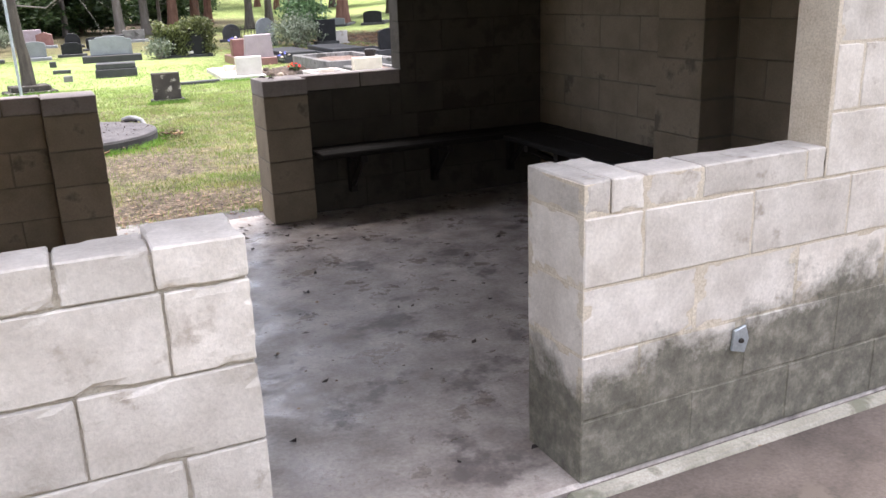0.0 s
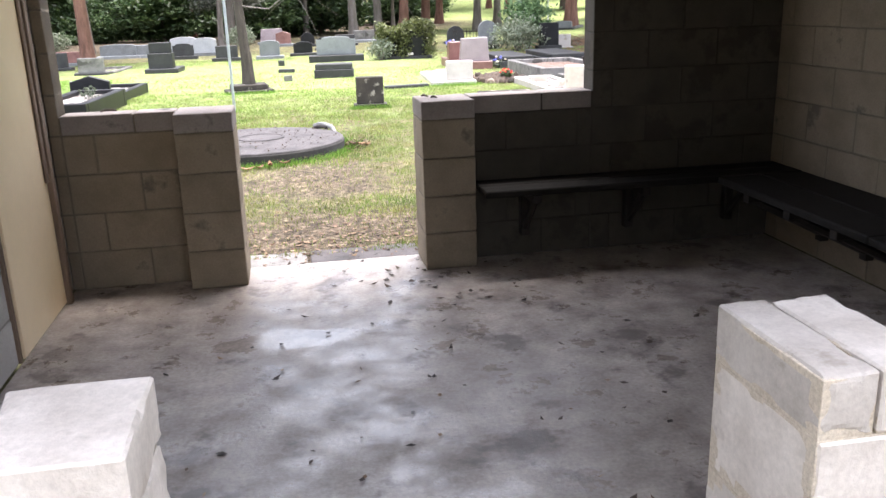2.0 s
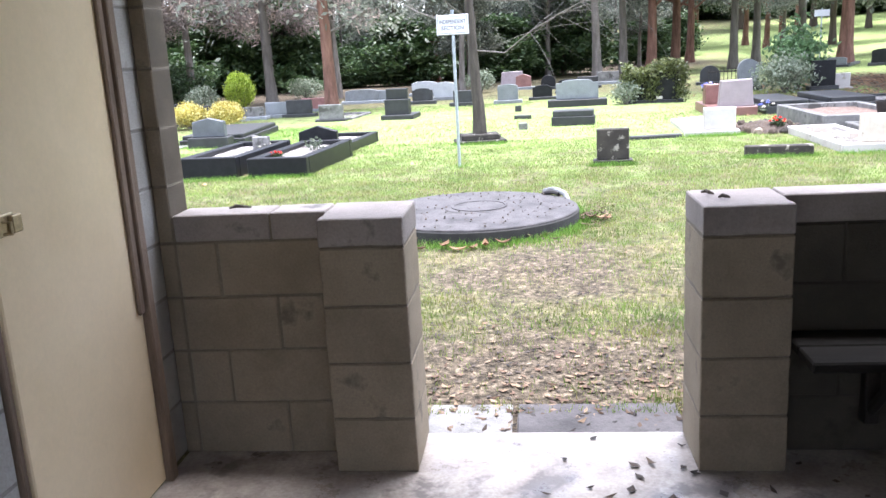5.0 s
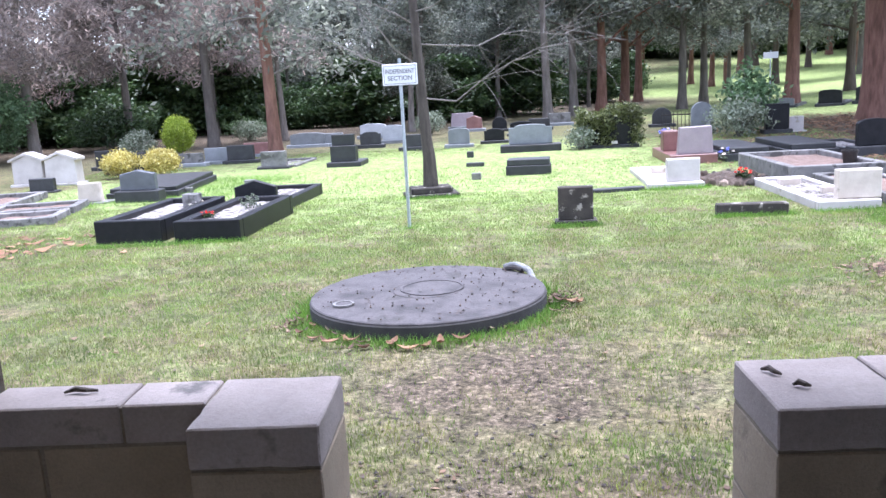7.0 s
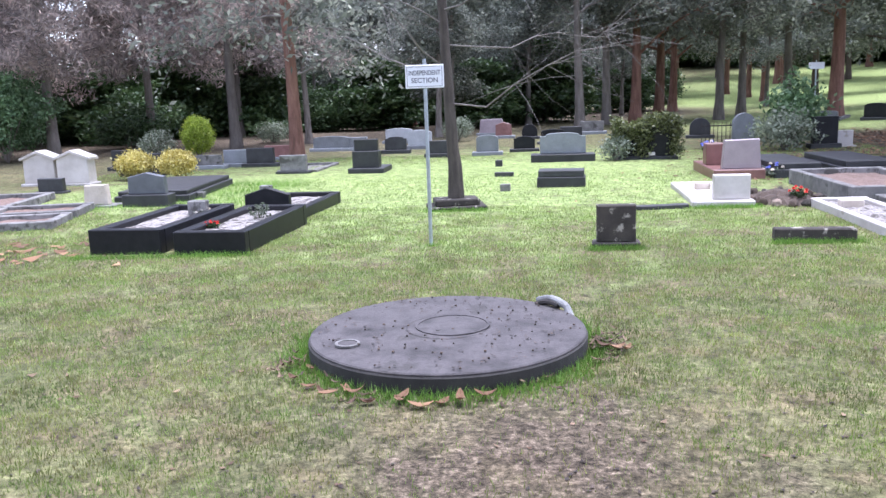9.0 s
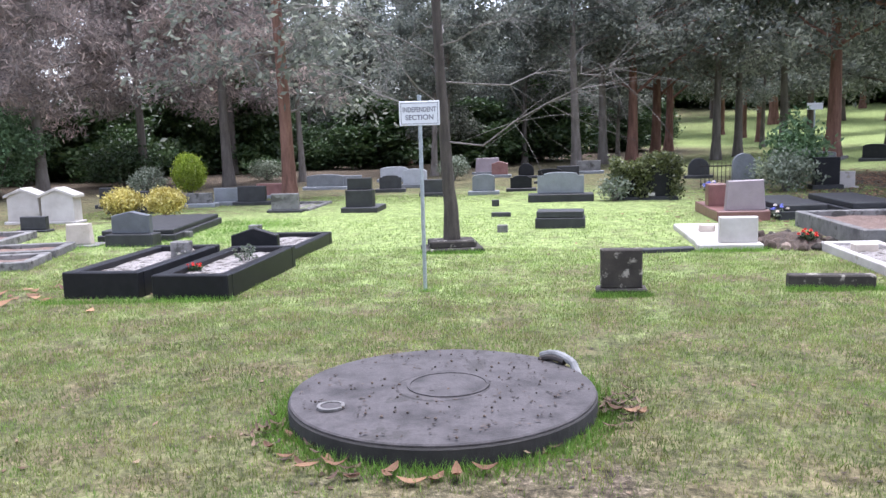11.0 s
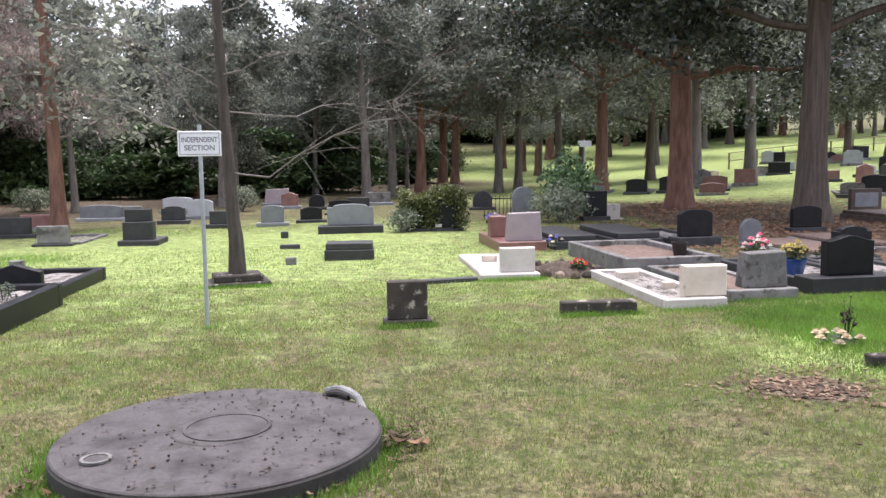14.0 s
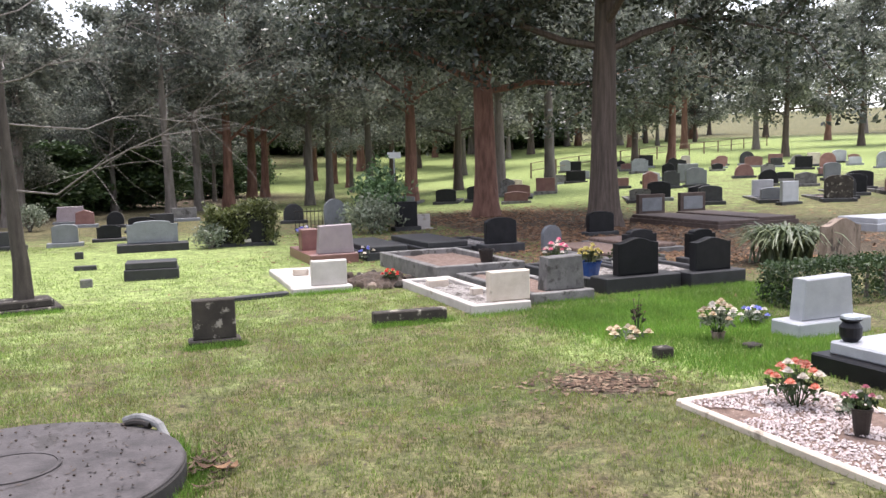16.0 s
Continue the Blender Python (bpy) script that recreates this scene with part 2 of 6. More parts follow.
M = {
    "block": surface("concrete_block", (0.44, 0.395, 0.345), (0.64, 0.59, 0.535), 7.0, 90, 0.92, 0.35, spots=(0.36, 0.31, 0.26), spot_scale=6.0, spot_edge=0.62, vary=0.16, grain=0.12),
    "block_stain": stained(surface("stained_concrete_block", (0.44, 0.395, 0.345), (0.64, 0.59, 0.535), 7.0, 90, 0.92, 0.35, spots=(0.36, 0.31, 0.26), spot_scale=6.0, spot_edge=0.62, vary=0.16, grain=0.12)),
    "block_in": surface("brown_concrete_block", (0.19, 0.152, 0.105), (0.28, 0.23, 0.168), 4.0, 120, 0.92, 0.4, spots=(0.14, 0.115, 0.085), spot_scale=4.0, spot_edge=0.62, vary=0.05, grain=0.15),
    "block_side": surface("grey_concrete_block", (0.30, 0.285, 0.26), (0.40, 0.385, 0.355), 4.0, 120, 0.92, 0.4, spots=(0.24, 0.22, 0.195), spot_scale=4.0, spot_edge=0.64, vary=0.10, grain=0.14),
    "mortar_side": surface("grey_mortar", (0.2, 0.19, 0.17), (0.28, 0.26, 0.235), 9, 150, 0.95, 0.3),
    # cap blocks in a lighter tone, skylight on their tops put into the colour
    "cap": surface("skylit_cap_block", (0.21, 0.18, 0.168), (0.32, 0.28, 0.26), 4.0, 110, 0.9, 0.4, spots=(0.11, 0.10, 0.095), spot_scale=4.0, spot_edge=0.6, vary=0.1, grain=0.15),
    # darker copy of the inner block, the corner's shade put into its colour
    "block_soot": surface("shaded_dark_block", (0.04, 0.035, 0.028), (0.085, 0.074, 0.058), 3.0, 120, 0.9, 0.4, spots=(0.045, 0.038, 0.03), spot_scale=3.0, spot_edge=0.55, vary=0.04, grain=0.15),
    "mossy": surface("mossy_concrete_block", (0.23, 0.215, 0.17), (0.40, 0.37, 0.315), 2.6, 110, 0.95, 0.5, spots=(0.16, 0.155, 0.115), spot_scale=5, spot_edge=0.54, vary=0.1),
    "mortar": surface("mortar", (0.30, 0.265, 0.215), (0.42, 0.375, 0.31), 9, 150, 0.95, 0.3),
    "mortar_pale": stained(surface("pale_yellow_mortar", (0.46, 0.39, 0.30), (0.58, 0.51, 0.41), 9, 150, 0.95, 0.3)),
    # mortar darkened to go with the shaded corner blocks
    "mortar_shade": surface("shaded_mortar", (0.035, 0.03, 0.024), (0.065, 0.056, 0.045), 9, 150, 0.95, 0.3),
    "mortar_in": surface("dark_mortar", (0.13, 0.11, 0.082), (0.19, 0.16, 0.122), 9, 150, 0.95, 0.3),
    "floor": floor_material(),
    "ground": ground_material(),
    "cream": surface("cream_door_paint", (0.72, 0.57, 0.36), (0.78, 0.63, 0.42), 3, 60, 0.45, 0.05, grain=0.04, spots=(0.62, 0.48, 0.30), spot_scale=2.0, spot_edge=0.68),
    "timber": surface("weathered_timber", (0.13, 0.09, 0.06), (0.24, 0.17, 0.12), 6, 90, 0.75, 0.35, stretch=(6, 6, 0.6)),
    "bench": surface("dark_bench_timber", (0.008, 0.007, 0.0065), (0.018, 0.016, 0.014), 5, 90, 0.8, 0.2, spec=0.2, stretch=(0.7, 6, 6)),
    "steel": surface("galvanised_steel", (0.36, 0.40, 0.43), (0.48, 0.52, 0.55), 12, 90, 0.45, 0.05, metal=0.7),
    "iron": surface("dark_iron", (0.03, 0.028, 0.026), (0.06, 0.05, 0.045), 12, 90, 0.6, 0.2, metal=0.6),
    "brass": surface("dull_brass", (0.42, 0.33, 0.19), (0.52, 0.42, 0.26), 12, 90, 0.45, 0.1, metal=0.6),
    "lid": surface("weathered_concrete_lid", (0.027, 0.0235, 0.0235), (0.10, 0.089, 0.089), 4.5, 60, 0.85, 0.4, spots=(0.045, 0.04, 0.038), spot_scale=4.5, spot_edge=0.56, grain=0.35),
    "lid_edge": surface("dark_lid_edge", (0.025, 0.023, 0.022), (0.05, 0.046, 0.042), 6, 90, 0.95, 0.4),
    "black": surface("black_granite", (0.010, 0.010, 0.012), (0.018, 0.018, 0.020), 8, 260, 0.42, 0.03, grain=0.5, vary=0.3, spec=0.22),
    "charcoal": surface("dull_dark_granite", (0.017, 0.017, 0.018), (0.036, 0.036, 0.038), 5, 180, 0.6, 0.1, grain=0.4, vary=0.35, spots=(0.10, 0.10, 0.095), spot_scale=7, spot_edge=0.68),
    "grey": surface("grey_granite", (0.17, 0.18, 0.19), (0.24, 0.25, 0.265), 5, 220, 0.5, 0.08, grain=0.35, vary=0.3),
    "slate": surface("blue_grey_granite", (0.075, 0.08, 0.09), (0.115, 0.12, 0.135), 5, 220, 0.4, 0.05, grain=0.35, vary=0.1),
    "pale": surface("pale_grey_granite", (0.34, 0.35, 0.37), (0.44, 0.45, 0.47), 5, 220, 0.45, 0.06, grain=0.2, vary=0.12),
    "pink": surface("pink_grey_granite", (0.29, 0.235, 0.25), (0.36, 0.295, 0.31), 5, 220, 0.4, 0.05, grain=0.3, vary=0.1),
    "red": surface("red_brown_granite", (0.17, 0.075, 0.065), (0.25, 0.125, 0.11), 5, 200, 0.4, 0.05, grain=0.35, vary=0.25),
    "white": surface("white_marble", (0.42, 0.38, 0.345), (0.58, 0.54, 0.505), 3, 90, 0.6, 0.08, grain=0.1, vary=0.06, spots=(0.34, 0.30, 0.245), spot_scale=4.0, spot_edge=0.60),
    "cream_stone": surface("cream_sandstone", (0.50, 0.42, 0.34), (0.66, 0.58, 0.49), 5, 120, 0.85, 0.25, grain=0.14, vary=0.12, spots=(0.26, 0.22, 0.17), spot_scale=4.5, spot_edge=0.60),
    "concrete": surface("grave_concrete", (0.105, 0.10, 0.095), (0.23, 0.22, 0.208), 5, 120, 0.95, 0.4, vary=0.2, spots=(0.07, 0.066, 0.058), spot_scale=5.5, spot_edge=0.54),
    "old": surface("lichened_old_concrete", (0.025, 0.021, 0.017), (0.06, 0.05, 0.04), 6, 110, 0.95, 0.5, spots=(0.32, 0.29, 0.24), spot_scale=8.0, spot_edge=0.575),
    "brown": surface("red_brown_stone", (0.06, 0.042, 0.034), (0.115, 0.08, 0.066), 6, 110, 0.8, 0.3, grain=0.3, spots=(0.17, 0.14, 0.12), spot_scale=6, spot_edge=0.64),
    "path": surface("dusty_path_concrete", (0.06, 0.047, 0.039), (0.125, 0.10, 0.085), 5, 80, 0.95, 0.5, spots=(0.11, 0.088, 0.072), spot_scale=7, spot_edge=0.56, grain=0.3),
    "sandstone": surface("brown_sandstone", (0.17, 0.125, 0.095), (0.33, 0.26, 0.205), 3, 120, 0.95, 0.4, spots=(0.07, 0.055, 0.045), spot_scale=3.5, spot_edge=0.55, stretch=(2.5, 2.5, 0.8)),
    "gravel": surface("grave_gravel", (0.13, 0.115, 0.10), (0.40, 0.37, 0.35), 40, 140, 0.95, 0.8, spots=(0.055, 0.045, 0.036), spot_scale=11, spot_edge=0.50, grain=0.4),
    "leafy_soil": surface("leafy_plot_soil", (0.10, 0.065, 0.05), (0.22, 0.15, 0.12), 14, 120, 0.95, 0.8, spots=(0.34, 0.26, 0.21), spot_scale=26, spot_edge=0.60),
    "pebble": surface("white_pebbles", (0.42, 0.35, 0.335), (0.60, 0.53, 0.515), 4, 100, 0.75, 0.1, island=0.35),
    "soil": surface("turned_soil", (0.045, 0.032, 0.024), (0.10, 0.072, 0.053), 9, 60, 1.0, 0.8),
    "sign": surface("white_sign_enamel", (0.74, 0.75, 0.76), (0.82, 0.83, 0.84), 3, 60, 0.4, 0.02, grain=0.03),
    "ink": surface("sign_lettering", (0.13, 0.13, 0.15), (0.17, 0.17, 0.19), 20, 60, 0.6, 0.0),
    "glaze": surface("blue_glaze", (0.02, 0.05, 0.16), (0.03, 0.08, 0.24), 8, 80, 0.2, 0.03, grain=0.1),
    "pipe": surface("pale_flexible_pipe", (0.10, 0.10, 0.098), (0.27, 0.27, 0.262), 8, 80, 0.6, 0.1, grain=0.1),
    "bark_dead": surface("dead_tree_bark", (0.04, 0.032, 0.026), (0.09, 0.075, 0.062), 5, 60, 0.95, 0.9, stretch=(3, 3, 0.5)),
    "bark_twig": surface("pale_dry_twigs", (0.10, 0.086, 0.078), (0.22, 0.196, 0.178), 5, 60, 0.95, 0.4),
    "bark_red": surface("red_gum_bark", (0.095, 0.042, 0.028), (0.24, 0.125, 0.09), 4.5, 50, 0.85, 0.9, stretch=(2, 2, 0.35), spots=(0.30, 0.23, 0.19), spot_scale=2.6, spot_edge=0.66),
    "bark_dark": surface("furrowed_dark_bark", (0.055, 0.042, 0.034), (0.14, 0.105, 0.085), 9, 60, 0.95, 1.0, stretch=(2.2, 2.2, 0.12)),
    "bark_grey": surface("grey_bark", (0.10, 0.085, 0.072), (0.20, 0.175, 0.155), 4, 60, 0.95, 0.7, stretch=(2, 2, 0.4), vary=0.25),
    "leaf_gum": leaf_material("gum_leaves", (0.108, 0.126, 0.106), (0.19, 0.212, 0.178), (0.33, 0.35, 0.29), 0.5, 0.6, 0.8, 0.62),
    "leaf_near": leaf_material("dark_glossy_leaves", (0.022, 0.032, 0.022), (0.048, 0.064, 0.044), (0.15, 0.17, 0.13), 0.3, 0.3, 1.1, 0.65),
    "leaf_she": leaf_material("sheoak_foliage", (0.21, 0.185, 0.17), (0.33, 0.285, 0.26), (0.48, 0.39, 0.35), 0.7, 0.6, 0.9, 0.6),
    "leaf_back": leaf_material("back_tree_leaves", (0.07, 0.082, 0.068), (0.13, 0.15, 0.12), (0.25, 0.27, 0.22), 0.5, 0.5, 0.8, 0.62),
    "leaf_conifer": leaf_material("golden_conifer", (0.18, 0.26, 0.02), (0.30, 0.40, 0.03), (0.46, 0.55, 0.08)),
    "leaf_box": leaf_material("hedge_leaves", (0.02, 0.05, 0.015), (0.045, 0.085, 0.028), (0.09, 0.14, 0.05)),
    "leaf_strap": leaf_material("strap_leaves", (0.07, 0.10, 0.05), (0.14, 0.18, 0.09), (0.30, 0.34, 0.20), 0.35),
    "leaf_yellow": leaf_material("yellow_bronze_shrub", (0.40, 0.33, 0.07), (0.62, 0.54, 0.15), (0.76, 0.70, 0.33)),
    "leaf_ivy": leaf_material("ivy_leaves", (0.05, 0.065, 0.02), (0.11, 0.13, 0.04), (0.22, 0.24, 0.10)),
    "leaf_bright": leaf_material("fresh_green_leaves", (0.05, 0.10, 0.04), (0.11, 0.20, 0.085), (0.22, 0.33, 0.17)),
    "leaf_grey": leaf_material("grey_green_shrub", (0.10, 0.13, 0.085), (0.17, 0.21, 0.15), (0.30, 0.33, 0.26)),
    "blade": leaf_material("grass_blades", (0.23, 0.195, 0.085), (0.165, 0.215, 0.055), (0.31, 0.355, 0.10), 0.6, 0.4, 1.6, 0.5, (0.13, 0.225, 0.045)),
    # brighter blades, with the sunlight on the far lawn in their colour
    "blade_lush_lit": leaf_material("sunlit_lush_blades", (0.20, 0.25, 0.075), (0.21, 0.33, 0.08), (0.36, 0.47, 0.14), 0.6, 0.4, 2.5, 0.35),
    "blade_long": leaf_material("long_grass_blades", (0.085, 0.18, 0.02), (0.125, 0.26, 0.035), (0.20, 0.36, 0.06), 0.6, 0.4),
    "litter": leaf_material("dead_leaves", (0.05, 0.03, 0.018), (0.125, 0.072, 0.043), (0.30, 0.215, 0.14), 0.8, 0.1),
    "litter_dark": leaf_material("dark_leaf_litter", (0.02, 0.015, 0.012), (0.05, 0.035, 0.028), (0.11, 0.08, 0.06), 0.8, 0.05),
    "litter_red": leaf_material("rusty_leaves", (0.10, 0.05, 0.025), (0.22, 0.115, 0.06), (0.40, 0.24, 0.13), 0.8, 0.1),
    "petal_red": leaf_material("red_petals", (0.5, 0.02, 0.02), (0.65, 0.05, 0.04), (0.8, 0.12, 0.09), 0.6),
    "petal_pink": leaf_material("pink_petals", (0.7, 0.08, 0.22), (0.75, 0.2, 0.34), (0.8, 0.45, 0.5), 0.6),
    "petal_white": leaf_material("white_petals", (0.6, 0.55, 0.5), (0.72, 0.68, 0.62), (0.8, 0.78, 0.74), 0.6),
    "petal_blue": leaf_material("blue_petals", (0.10, 0.13, 0.5), (0.18, 0.22, 0.62), (0.4, 0.42, 0.7), 0.6),
    "petal_cream": leaf_material("cream_petals", (0.42, 0.3, 0.2), (0.6, 0.5, 0.36), (0.72, 0.66, 0.55), 0.6),
    "petal_salmon": leaf_material("salmon_petals", (0.6, 0.12, 0.08), (0.72, 0.26, 0.18), (0.78, 0.5, 0.4), 0.6),
}


# ---- building tools ----
def part(name, bm, material, parent=None, label=""):
    """Links a bmesh, or a (verts, faces) pair, as one mesh object under a thing or a part."""
    me = bpy.data.meshes.new(name)
    if isinstance(bm, tuple):
        me.from_pydata(*(np.asarray(a).tolist() for a in (bm[0],)), [], np.asarray(bm[1]).tolist() if not isinstance(bm[1], list) else bm[1])
    else:
        bmesh.ops.recalc_face_normals(bm, faces=bm.faces)
        bm.to_mesh(me)
        bm.free()
    me.materials.append(M[material])
    ob = new(name, me)
    if parent is not None:
        ob.parent = parent
    if label:
        ob["label"] = label
    return ob


def thing(name, x, y, z=0.0, turn=0.0, label="", category="", group="", kind=""):
    ob = new(name)
    ob.empty_display_size = 0.1
    ob.matrix_world = pose(x, y, z, 0, 0, turn)
    return tagged(ob, label, category, group, kind)


def cbox(bm, x0, x1, y0, y1, z0, z1, b=0.006):
    """A box with chamfered edges."""
    lo, hi = (x0, y0, z0), (x1, y1, z1)
    b = min(b, *((h - l) * 0.45 for l, h in zip(lo, hi)))
    v = {}
    for sx in (0, 1):
        for sy in (0, 1):
            for sz in (0, 1):
                s = (sx, sy, sz)
                for ax in range(3):
                    p = [(hi[i] if s[i] else lo[i]) + (0 if i == ax else (-b if s[i] else b)) for i in range(3)]
                    v[s, ax] = bm.verts.new(p)
    for ax in range(3):
        i, j = (ax + 1) % 3, (ax + 2) % 3
        for e in (0, 1):
            q = []
            for a, c in ((0, 0), (1, 0), (1, 1), (0, 1)):
                s = [0, 0, 0]
                s[ax], s[i], s[j] = e, a, c
                q.append(v[tuple(s), ax])
            bm.faces.new(q)
        for a in (0, 1):
            for c in (0, 1):
                s0, s1 = [0, 0, 0], [0, 0, 0]
                s0[i], s0[j], s1[i], s1[j], s1[ax] = a, c, a, c, 1
                bm.faces.new([v[tuple(s0), i], v[tuple(s1), i], v[tuple(s1), j], v[tuple(s0), j]])
    for sx in (0, 1):
        for sy in (0, 1):
            for sz in (0, 1):
                bm.faces.new([v[(sx, sy, sz), ax] for ax in range(3)])


def box_part(name, dims, material, parent, b=0.006, label=""):
    bm = bmesh.new()
    cbox(bm, *dims, b)
    return part(name, bm, material, parent, label)


def slab_outline(bm, pts, y0, y1, b=0.008):
    """An upright slab with the given outline in x and z, with a chamfer all round."""
    cx, cz = sum(p[0] for p in pts) / len(pts), sum(p[1] for p in pts) / len(pts)
    w = max(p[0] for p in pts) - min(p[0] for p in pts)
    h = max(p[1] for p in pts) - min(p[1] for p in pts)
    rings = []
    for y, k in ((y0, 1), (y0 + b, 0), (y1 - b, 0), (y1, 1)):
        rings.append([bm.verts.new((cx + (x - cx) * (1 - k * 2 * b / w), y, cz + (z - cz) * (1 - k * 2 * b / h))) for x, z in pts])
    n = len(pts)
    for r0, r1 in zip(rings, rings[1:]):
        for i in range(n):
            bm.faces.new((r0[i], r0[(i + 1) % n], r1[(i + 1) % n], r1[i]))
    bm.faces.new(rings[0])
    bm.faces.new(rings[-1])


def lathe(bm, profile, n=20, x=0.0, y=0.0, wob=0.0):
    rings = [[bm.verts.new((x + r * math.cos(a * math.tau / n) * (1 + wob * math.sin(a * 2.3 + z * 7)), y + r * math.sin(a * math.tau / n), z)) for a in range(n)] for r, z in profile]
    for r0, r1 in zip(rings, rings[1:]):
        for i in range(n):
            bm.faces.new((r0[i], r0[(i + 1) % n], r1[(i + 1) % n], r1[i]))
    bm.faces.new(rings[0])
    bm.faces.new(rings[-1])


def tube(bm, pts, radii, n=7):
    """A tapered tube along points."""
    pts = [Vector(p) for p in pts]
    rings = []
    for i, p in enumerate(pts):
        d = (pts[min(i + 1, len(pts) - 1)] - pts[max(i - 1, 0)]).normalized()
        u = d.cross(Vector((0.31, 0.95, 0.05))).normalized()
        w = d.cross(u)
        rings.append([bm.verts.new(p + (u * math.cos(a * math.tau / n) + w * math.sin(a * math.tau / n)) * radii[i]) for a in range(n)])
    for r0, r1 in zip(rings, rings[1:]):
        for i in range(n):
            bm.faces.new((r0[i], r0[(i + 1) % n], r1[(i + 1) % n], r1[i]))
    bm.faces.new(rings[0])
    bm.faces.new(rings[-1])


def height(x, y):
    """The ground: nearly flat, falling a little away from the shelter, with a low rise behind the woods and a longer grassy slope to the east."""
    r, az = math.hypot(x, y), math.degrees(math.atan2(x, y))
    k = max(0.0, min(1.0, (az - 16) / 22)) * max(0.0, min(1.0, (165 - az) / 40))
    k = k * k * (3 - 2 * k)
    flat = -0.02 - 0.005 * max(0.0, min(y, 16.0) - 4.0)
    rise = 0.0009 * max(0.0, min(r, 95.0) - 36.0) ** 2 + 0.02 * max(0.0, r - 95.0)
    slope = 0.045 * max(0.0, r - 25.0) + 0.008 * max(0.0, r - 60.0)
    return flat + rise * (1 - k) + slope * k


def leaves(rng, centres, per, spread, size, aspect=0.45, flat=0.0, droop=0.0, squash=0.75):
    """Leaf blades, four corners each, scattered round the centres: verts and faces."""
    c = np.repeat(np.asarray(centres, float), per, axis=0)
    n = len(c)
    off = np.clip(rng.normal(size=(n, 3)), -1.7, 1.7) * spread
    off[:, 2] *= squash
    c = c + off
    d = rng.normal(size=(n, 3))
    d[:, 2] = d[:, 2] * (1 - flat) - droop
    d /= np.linalg.norm(d, axis=1, keepdims=True)
    s = rng.normal(size=(n, 3))
    s -= d * np.sum(s * d, axis=1, keepdims=True)
    s /= np.linalg.norm(s, axis=1, keepdims=True)
    ln = size * rng.uniform(0.6, 1.3, (n, 1))
    v = np.stack([c - d * ln * 0.5, c + s * ln * aspect * 0.5, c + d * ln * 0.5, c - s * ln * aspect * 0.5], axis=1).reshape(-1, 3)
    f = np.arange(n * 4).reshape(-1, 4)
    return v, f
# ---- ground: one sheet to the horizon ----
def build_ground():
    radii = [0.0] + [0.6 * 1.085 ** i for i in range(90)]
    seg = 96
    verts = [(0.5, 2.0, height(0.5, 2.0))]
    for r in radii[1:]:
        for a in range(seg):
            x, y = 0.5 + r * math.cos(a * math.tau / seg), 2.0 + r * math.sin(a * math.tau / seg)
            z = height(x, y)
            if r > 2.5:
                z += 0.015 * noise.noise((x * 0.6, y * 0.6, 0)) + (0.05 * noise.noise((x * 0.2, y * 0.2, 4)) if r > 14 else 0)
            verts.append((x, y, z))
    faces = [(0, 1 + a, 1 + (a + 1) % seg) for a in range(seg)]
    for k in range(len(radii) - 2):
        b0, b1 = 1 + k * seg, 1 + (k + 1) * seg
        faces += [(b0 + a, b1 + a, b1 + (a + 1) % seg, b0 + (a + 1) % seg) for a in range(seg)]
    ob = part("ground", (verts, faces), "ground")
    for p in ob.data.polygons:
        p.use_smooth = True
    return tagged(ob, "patchy mown lawn with dry and bare spots", "ground", kind="structure")


build_ground()

# ---- the shelter of concrete blocks ----
FLOOR = box_part("floor", (-0.9, 3.0, -3.33, 0.315, -0.16, 0.0), "floor", None, 0.012)
tagged(FLOOR, "stained damp trowelled concrete floor slab", "floor", kind="structure")
block_meshes = {}
WALL_PIECES = []


def block_mesh(length, high, thick, mat, chips=0.0, seed=0):
    """A block with chamfered edges; chips: how far its worn edges are knocked back, for a block of its own shape."""
    key = (round(length, 3), round(high, 3), round(thick, 3), mat, seed if chips else 0)
    if key not in block_meshes:
        bm = bmesh.new()
        cbox(bm, -length / 2, length / 2, -thick / 2, thick / 2, -high / 2, high / 2, 0.004)
        if chips:
            bmesh.ops.subdivide_edges(bm, edges=[e for e in bm.edges if e.calc_length() > 0.05], cuts=9, use_grid_fill=True)
            half = (length / 2, thick / 2, high / 2)
            for v in bm.verts:
                near = [half[i] - abs(v.co[i]) for i in range(3)]
                order = sorted(range(3), key=lambda i: near[i])
                k = max(0.0, 1 - near[order[1]] / 0.016)
                n = noise.noise(v.co * 13 + Vector((seed * 3.1, 0, 0))) + 0.6 * noise.noise(v.co * 42 + Vector((0, seed * 1.7, 0)))
                push = k * chips * min(1.0, max(0.0, n))
                for i in order[:2]:
                    v.co[i] -= math.copysign(push, v.co[i])
        bmesh.ops.recalc_face_normals(bm, faces=bm.faces)
        me = bpy.data.meshes.new("block")
        bm.to_mesh(me)
        bm.free()
        me.materials.append(M[mat])
        block_meshes[key] = me
    return block_meshes[key]


